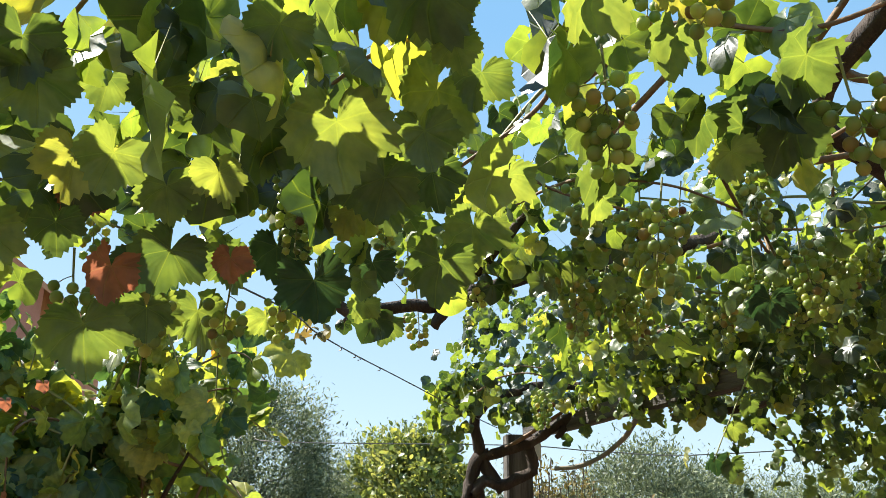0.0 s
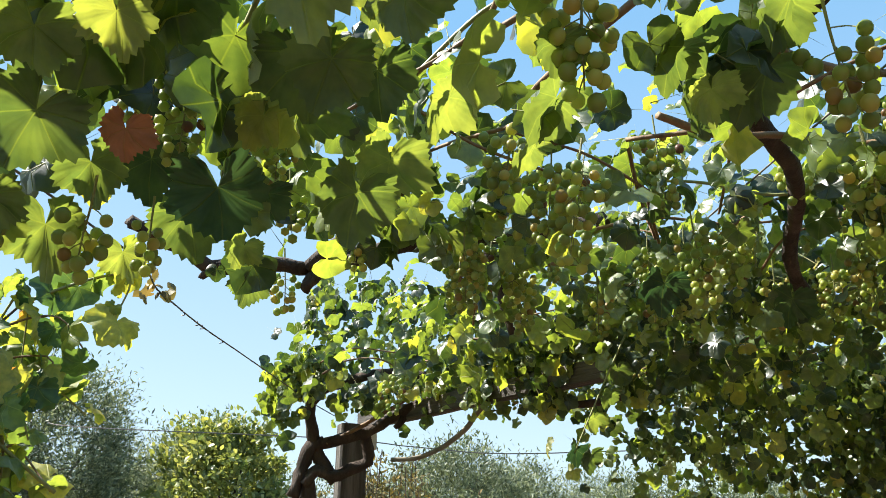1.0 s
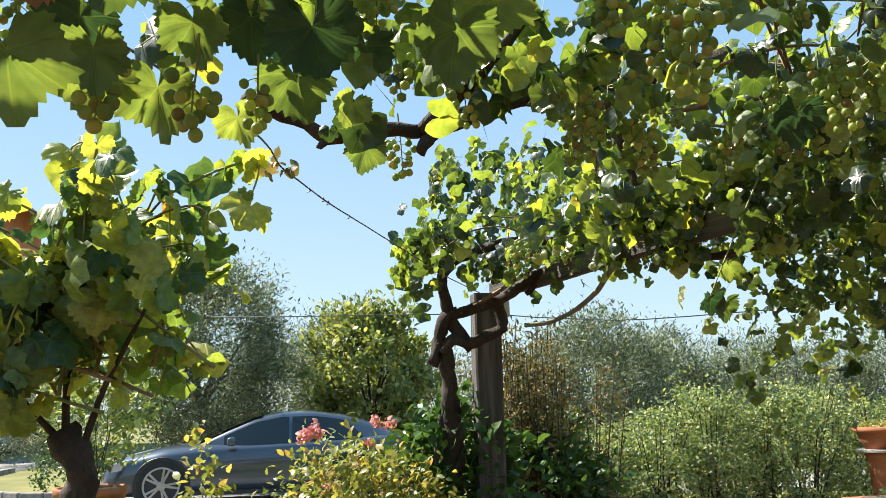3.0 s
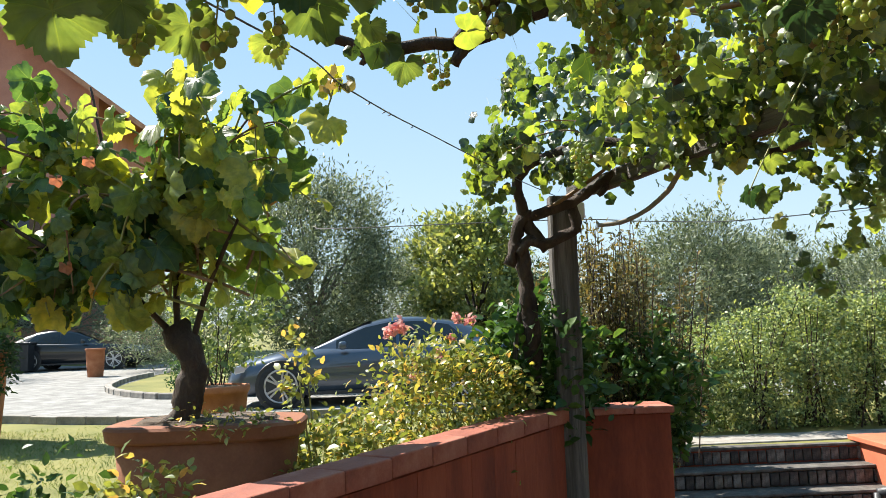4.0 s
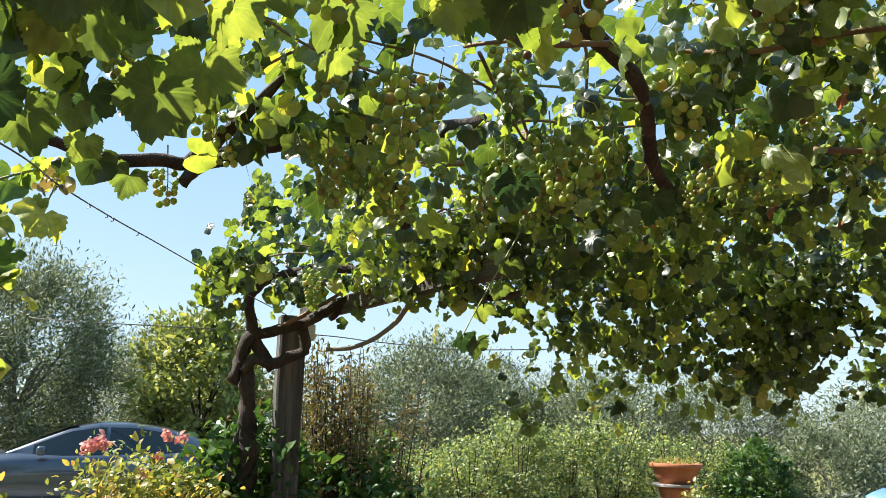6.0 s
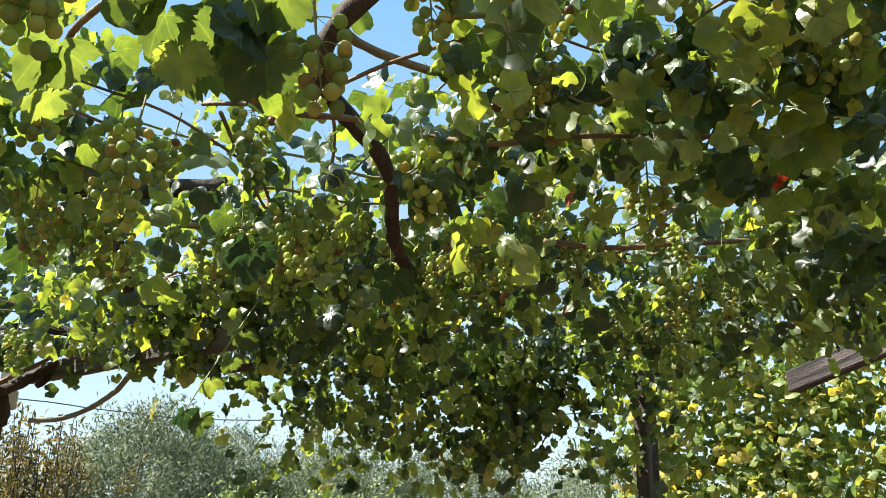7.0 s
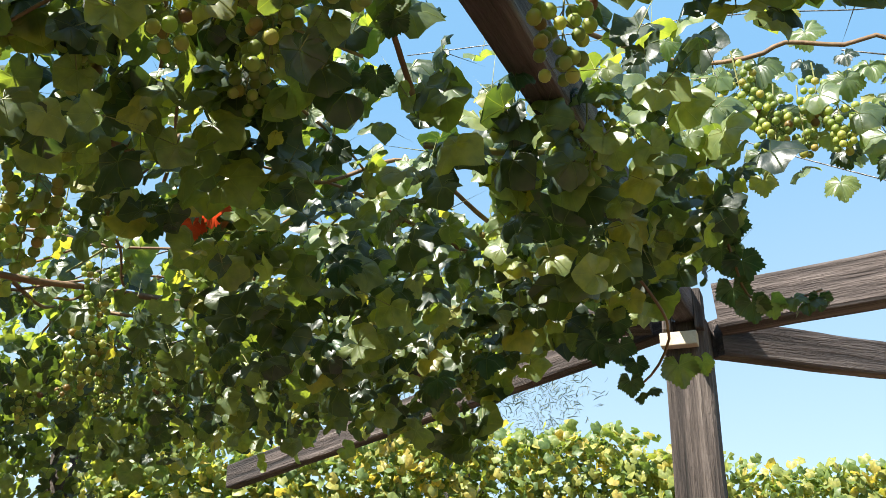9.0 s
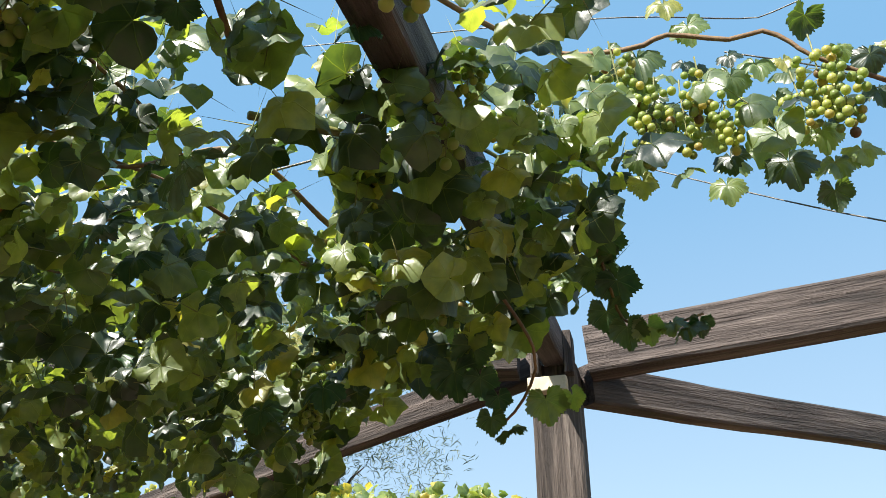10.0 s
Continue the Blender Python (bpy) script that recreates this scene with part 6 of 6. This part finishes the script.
def build_car(place, turn, paint, label, group=""):
    """A fastback saloon, nose at -x, 4.75 m long; wheels, glass, lamps and trim as parts."""
    car = thing("car", place, label, "car", group, turn=turn)
    # x, half width, sill z, shoulder z, bonnet or deck z
    low = [(-2.32, 0.62, 0.30, 0.50, 0.56), (-2.25, 0.78, 0.24, 0.56, 0.66), (-2.0, 0.88, 0.21, 0.68, 0.79), (-1.4, 0.92, 0.20, 0.80, 0.92), (-0.75, 0.925, 0.20, 0.86, 0.97), (0.2, 0.925, 0.20, 0.90, 0.93), (1.2, 0.925, 0.21, 0.93, 0.96), (1.8, 0.91, 0.24, 0.95, 1.02), (2.2, 0.86, 0.30, 0.94, 1.02), (2.38, 0.74, 0.40, 0.86, 0.96), (2.43, 0.62, 0.46, 0.78, 0.86)]
    secs = []
    for x in np.linspace(-2.32, 2.43, 44):
        w, s, sh, t = station(low, x)
        half = [(w * 0.86, s), (w * 0.97, s + 0.05), (w * 0.985, s + (sh - s) * 0.35), (w, s + (sh - s) * 0.62), (w * 0.985, sh - 0.05), (w * 0.95, sh), (w * 0.86, sh + (t - sh) * 0.5), (w * 0.6, t - 0.012), (0, t)]
        secs.append([(x, -y, z) for y, z in half] + [(x, y, z) for y, z in half[-2::-1]])
    part("body", loft(secs), paint, car, smooth=True)
    # The cabin: x, roof z, half width at its foot, half width of the roof.
    cab = [(-0.95, 0.93, 0.74, 0.70), (-0.55, 1.12, 0.80, 0.66), (-0.1, 1.31, 0.83, 0.62), (0.3, 1.385, 0.84, 0.60), (0.8, 1.39, 0.84, 0.60), (1.3, 1.32, 0.82, 0.58), (1.75, 1.19, 0.78, 0.56), (2.15, 1.02, 0.70, 0.54)]
    secs, glass = [], []
    for x in np.linspace(-0.95, 2.15, 30):
        z, f, r = station(cab, x)
        foot = station(low, x)[2] - 0.03
        half = [(f + 0.03, foot), (f + (r - f) * 0.55, foot + (z - foot) * 0.62), (r + 0.03, z - 0.05), (r - 0.05, z - 0.012), (0, z + 0.012)]
        secs.append([(x, -y, q) for y, q in half] + [(x, y, q) for y, q in half[-2::-1]])
    part("cabin", loft(secs), paint, car, smooth=True)
    for side in (-1, 1):
        for name, x0, x1 in (("front_window", -0.55, 0.42), ("rear_window", 0.47, 1.55)):
            ss = []
            for x in np.linspace(x0, x1, 9):
                z, f, r = station(cab, x)
                foot = station(low, x)[2] - 0.03
                lo, hi = foot + 0.05, max(foot + 0.06, z - 0.075)
                if name == "rear_window":
                    hi = max(lo + 0.01, min(hi, lo + (1.6 - x) * 0.9))
                def wide(q):
                    return float(np.interp(q, [foot, foot + (z - foot) * 0.62, z - 0.05], [f + 0.03, f + (r - f) * 0.55, r + 0.03]))
                mids = np.linspace(lo, hi, 5)
                ss.append([(x, side * (wide(q) + 0.006), q) for q in mids])
            part(name, loft(ss, False), car_glass, car, "dark tinted side glass", smooth=True)
        part("door_handle", box(0.2, 0.025, 0.035, (0.3, side * 0.935, 0.80), 0.008), paint, car)
        part("wing_mirror", box(0.13, 0.2, 0.13, (-0.42, side * 0.99, 0.97), 0.04), paint, car, smooth=True)
        part("headlight", box(0.34, 0.03, 0.12, (-2.0, side * 0.855, 0.66), 0.012, pose(0, 0, 0, 0, -12, side * -20)), lamp_glass, car, "clear swept-back headlight")
        part("sill_trim", box(2.1, 0.02, 0.06, (0.0, side * 0.905, 0.235), 0.008), black_plastic, car)
        for x in (-1.42, 1.40):
            # Flat dark disc stands in for the shaded wheel opening and its lip.
            arch = lathe([(0, 0), (0.405, 0), (0.41, 0.012), (0.405, 0.02), (0, 0.02)], 40)
            bmesh.ops.transform(arch, matrix=pose(x, side * 0.91, 0.362, -side * 90, 0, 0), verts=arch.verts)
            part("arch_shade_disc", arch, black_plastic, car)
            wheel = new("wheel")
            wheel.parent = car
            wheel.matrix_basis = pose(x, side * 0.80, 0.36, -side * 90, 0, 0) @ Matrix.Diagonal((1.09, 1.09, 1, 1))
            part("tyre", lathe([(0.235, 0.0), (0.30, 0.0), (0.328, 0.03), (0.332, 0.10), (0.32, 0.148), (0.27, 0.152), (0.245, 0.14)][::1], 40), rubber, wheel, smooth=True)
            part("rim_ring", lathe([(0.222, 0.02), (0.246, 0.03), (0.25, 0.14), (0.238, 0.15), (0.222, 0.135)], 40), alloy, wheel, smooth=True)
            part("disc", lathe([(0, 0.03), (0.22, 0.03), (0.22, 0.06), (0, 0.06)], 32), black_plastic, wheel)
            part("hub", lathe([(0, 0.11), (0.05, 0.11), (0.06, 0.135), (0.0, 0.142)], 20), alloy, wheel)
            for k in range(5):
                for off in (-9, 9):
                    sp = box(0.19, 0.03, 0.022, (0.135, 0, 0.128), 0.004)
                    bmesh.ops.transform(sp, matrix=pose(0, 0, 0, 0, 0, k * 72 + off), verts=sp.verts)
                    part("spoke", sp, alloy, wheel)
    ws = []
    for s in np.linspace(0, 1, 7):
        x = -0.93 + 0.95 * s
        z, f, r = station(cab, x)
        ws.append([(x - 0.012, y * (f + (r - f) * 0.8 - 0.06), z + 0.006 + 0.02 * (1 - abs(y)) ) for y in np.linspace(-1, 1, 9)])
    part("windscreen", loft(ws, False), car_glass, car, "dark reflecting windscreen", smooth=True)
    grille = part("grille", box(0.05, 0.9, 0.26, (-2.3, 0, 0.46), 0.02), black_plastic, car)
    return car


build_car((-0.78, 14.85, 0.0), 0, grey_paint, "metallic blue grey fastback car parked on gravel", "parked cars")
build_car((-11.6, 30.5, 0.0), 180, black_paint, "black car parked in the shade far off", "parked cars")
for x in (-14.0, -13.1):
    b = thing("waste_bin", (x, 29.4, 0), "black wheeled plastic bin", "bin", "bins by the far car")
    part("bin_body", box(0.55, 0.6, 0.9, (0, 0, 0.5), 0.04), black_plastic, b)
    part("lid", box(0.6, 0.66, 0.07, (0, 0, 0.98), 0.03), black_plastic, b)
    for s in (-0.22, 0.22):
        w = lathe([(0, -0.03), (0.09, -0.03), (0.1, 0), (0.09, 0.03), (0, 0.03)], 20)
        bmesh.ops.transform(w, matrix=pose(s, 0.25, 0.1, 0, 90, 0), verts=w.verts)
        part("wheel", w, rubber, b)

# ---- the house far off ----
house = thing("house", (-20.3, 38, 0), "tall salmon plastered house with a tiled gable roof", "house")
bm = bmesh.new()
pts = [(-8.6, 0), (6.6, 0), (6.6, 11.7), (-1.0, 17.6), (-8.6, 11.7)]
f0 = [bm.verts.new((x, 0, z)) for x, z in pts]
f1 = [bm.verts.new((x, 10, z)) for x, z in pts]
bm.faces.new(f0)
bm.faces.new(f1[::-1])
for i in range(5):
    bm.faces.new((f0[i], f0[(i + 1) % 5], f1[(i + 1) % 5], f1[i]))
part("wall", bm, house_wall, house)
for x0, x1 in ((8.0, -1.0), (-10.0, -1.0)):
    z0, z1 = 10.6, 17.6
    bm = bmesh.new()
    lo = [bm.verts.new(p) for p in ((x0, -0.9, z0), (x1, -0.9, z1), (x1, 11, z1), (x0, 11, z0))]
    hi = [bm.verts.new(p) for p in ((x0, -0.9, z0 + 0.28), (x1, -0.9, z1 + 0.28), (x1, 11, z1 + 0.28), (x0, 11, z0 + 0.28))]
    bm.faces.new(lo)
    bm.faces.new(hi)
    for i in range(4):
        bm.faces.new((lo[i], lo[(i + 1) % 4], hi[(i + 1) % 4], hi[i]))
    part("roof", bm, roof_tile, house)
part("balcony", box(5.0, 1.3, 0.7, (0.2, -0.6, 8.9), 0.03), brown_wood, house, "dark brown timber balcony front")
for x in (-4.5, 3.1):
    for z in (1.6, 5.2, 9.3):
        w = new("window")
        w.parent = house
        w.matrix_basis = pose(x, -0.02, z, 0, 0, 0)
        part("window_pane", box(1.0, 0.05, 1.4, (0, 0, 0.7)), car_glass, w)
        for sx in (-0.75, 0.75):
            part("shutter", box(0.48, 0.06, 1.45, (sx, -0.03, 0.7), 0.01), brown_wood, w)
        part("window_sill", box(1.3, 0.18, 0.08, (0, -0.06, -0.04), 0.01), stone, w)

# A cable across the garden, and a dry curled clump caught on the sagging wire.
cable = part("overhead_cable", tube([(-2.15, 18.6, 3.4), (-1.2, 14.0, 2.85), (2.07, 12.02, 2.66), (3.26, 11.75, 2.57), (4.92, 11.14, 2.52), (9.5, 8.6, 2.8), (14.3, 4.9, 3.6)], 0.008, 0.008, 5, 0, 0.3), wire_steel)
tagged(cable, "thin dark cable slung over the garden", "cable")
clump = thing("dry_clump", (-0.326, 2.9, 2.1), "curled dry brown leaves caught on the wire", "leaves")
for i in range(7):
    single_leaf("b", VINE_B, dry_leaf, clump, (-0.326 + RNG.normal(0, 0.025), 2.9 + RNG.normal(0, 0.02), 2.095 + RNG.normal(0, 0.018)), unit(1)[0], unit(1)[0], RNG.uniform(0.03, 0.05))


# ---- on the patio and beyond the beds ----
chair = thing("garden_chair", (1.35, 2.42, -0.575), "dark metal garden chair with a woven mesh back", "chair", turn=-18)
chair_metal = rough_stuff("chair_metal", [(0.2, (0.02, 0.02, 0.022)), (0.8, (0.07, 0.07, 0.075))], 0.5, 12, 80, 0.2, metal=0.4)
for sx in (-0.24, 0.24):
    part("back_leg", tube([(sx, 0.24, 0.0), (sx, 0.22, 0.45), (sx, 0.27, 0.9), (sx, 0.30, 1.38)], 0.014, 0.013, 8, 0, 0.1), chair_metal, chair, smooth=True)
    part("front_leg", tube([(sx, -0.24, 0.0), (sx, -0.22, 0.3), (sx, -0.21, 0.66)], 0.014, 0.013, 8, 0, 0.1), chair_metal, chair, smooth=True)
    part("armrest", tube([(sx, -0.23, 0.66), (sx, 0.0, 0.68), (sx, 0.25, 0.67)], 0.015, 0.015, 8, 0, 0.1), chair_metal, chair, smooth=True)
part("seat", box(0.5, 0.5, 0.03, (0, 0, 0.45), 0.012), chair_metal, chair)
part("top_rail", tube([(-0.24, 0.30, 1.38), (-0.1, 0.31, 1.40), (0.1, 0.31, 1.40), (0.24, 0.30, 1.38)], 0.014, 0.014, 8, 0, 0.05), chair_metal, chair, smooth=True)
for i in range(23):
    x = -0.22 + i * 0.02
    part("strand", tube([(x, 0.225, 0.5), (x, 0.27, 0.9), (x, 0.305, 1.385)], 0.003, 0.003, 4, 0, 0.2), chair_metal, chair)
for i in range(36):
    z = 0.52 + i * 0.024
    y = float(np.interp(z, [0.45, 0.9, 1.38], [0.222, 0.27, 0.305]))
    part("strand", tube([(-0.23, y, z), (0, y + 0.004, z), (0.23, y, z)], 0.004, 0.004, 4, 0, 0.2), chair_metal, chair)

# Rounded box added as a stand-in for a low blue thing, kind unknown.
blue_skin = rough_stuff("blue_skin", [(0.2, (0.07, 0.16, 0.36)), (0.8, (0.13, 0.25, 0.48))], 0.45, 3, 40, 0.4)
cover = part("tarpaulin", rough_up(box(1.7, 1.0, 0.8, (0, 0, 0.4), 0.16), 0.03, 2.5), blue_skin, smooth=True)
cover.matrix_world = pose(9.1, 8.5, 0.0, 0, 0, 40)
tagged(cover, "blue tarpaulin over a low stack beyond the beds", "tarpaulin")
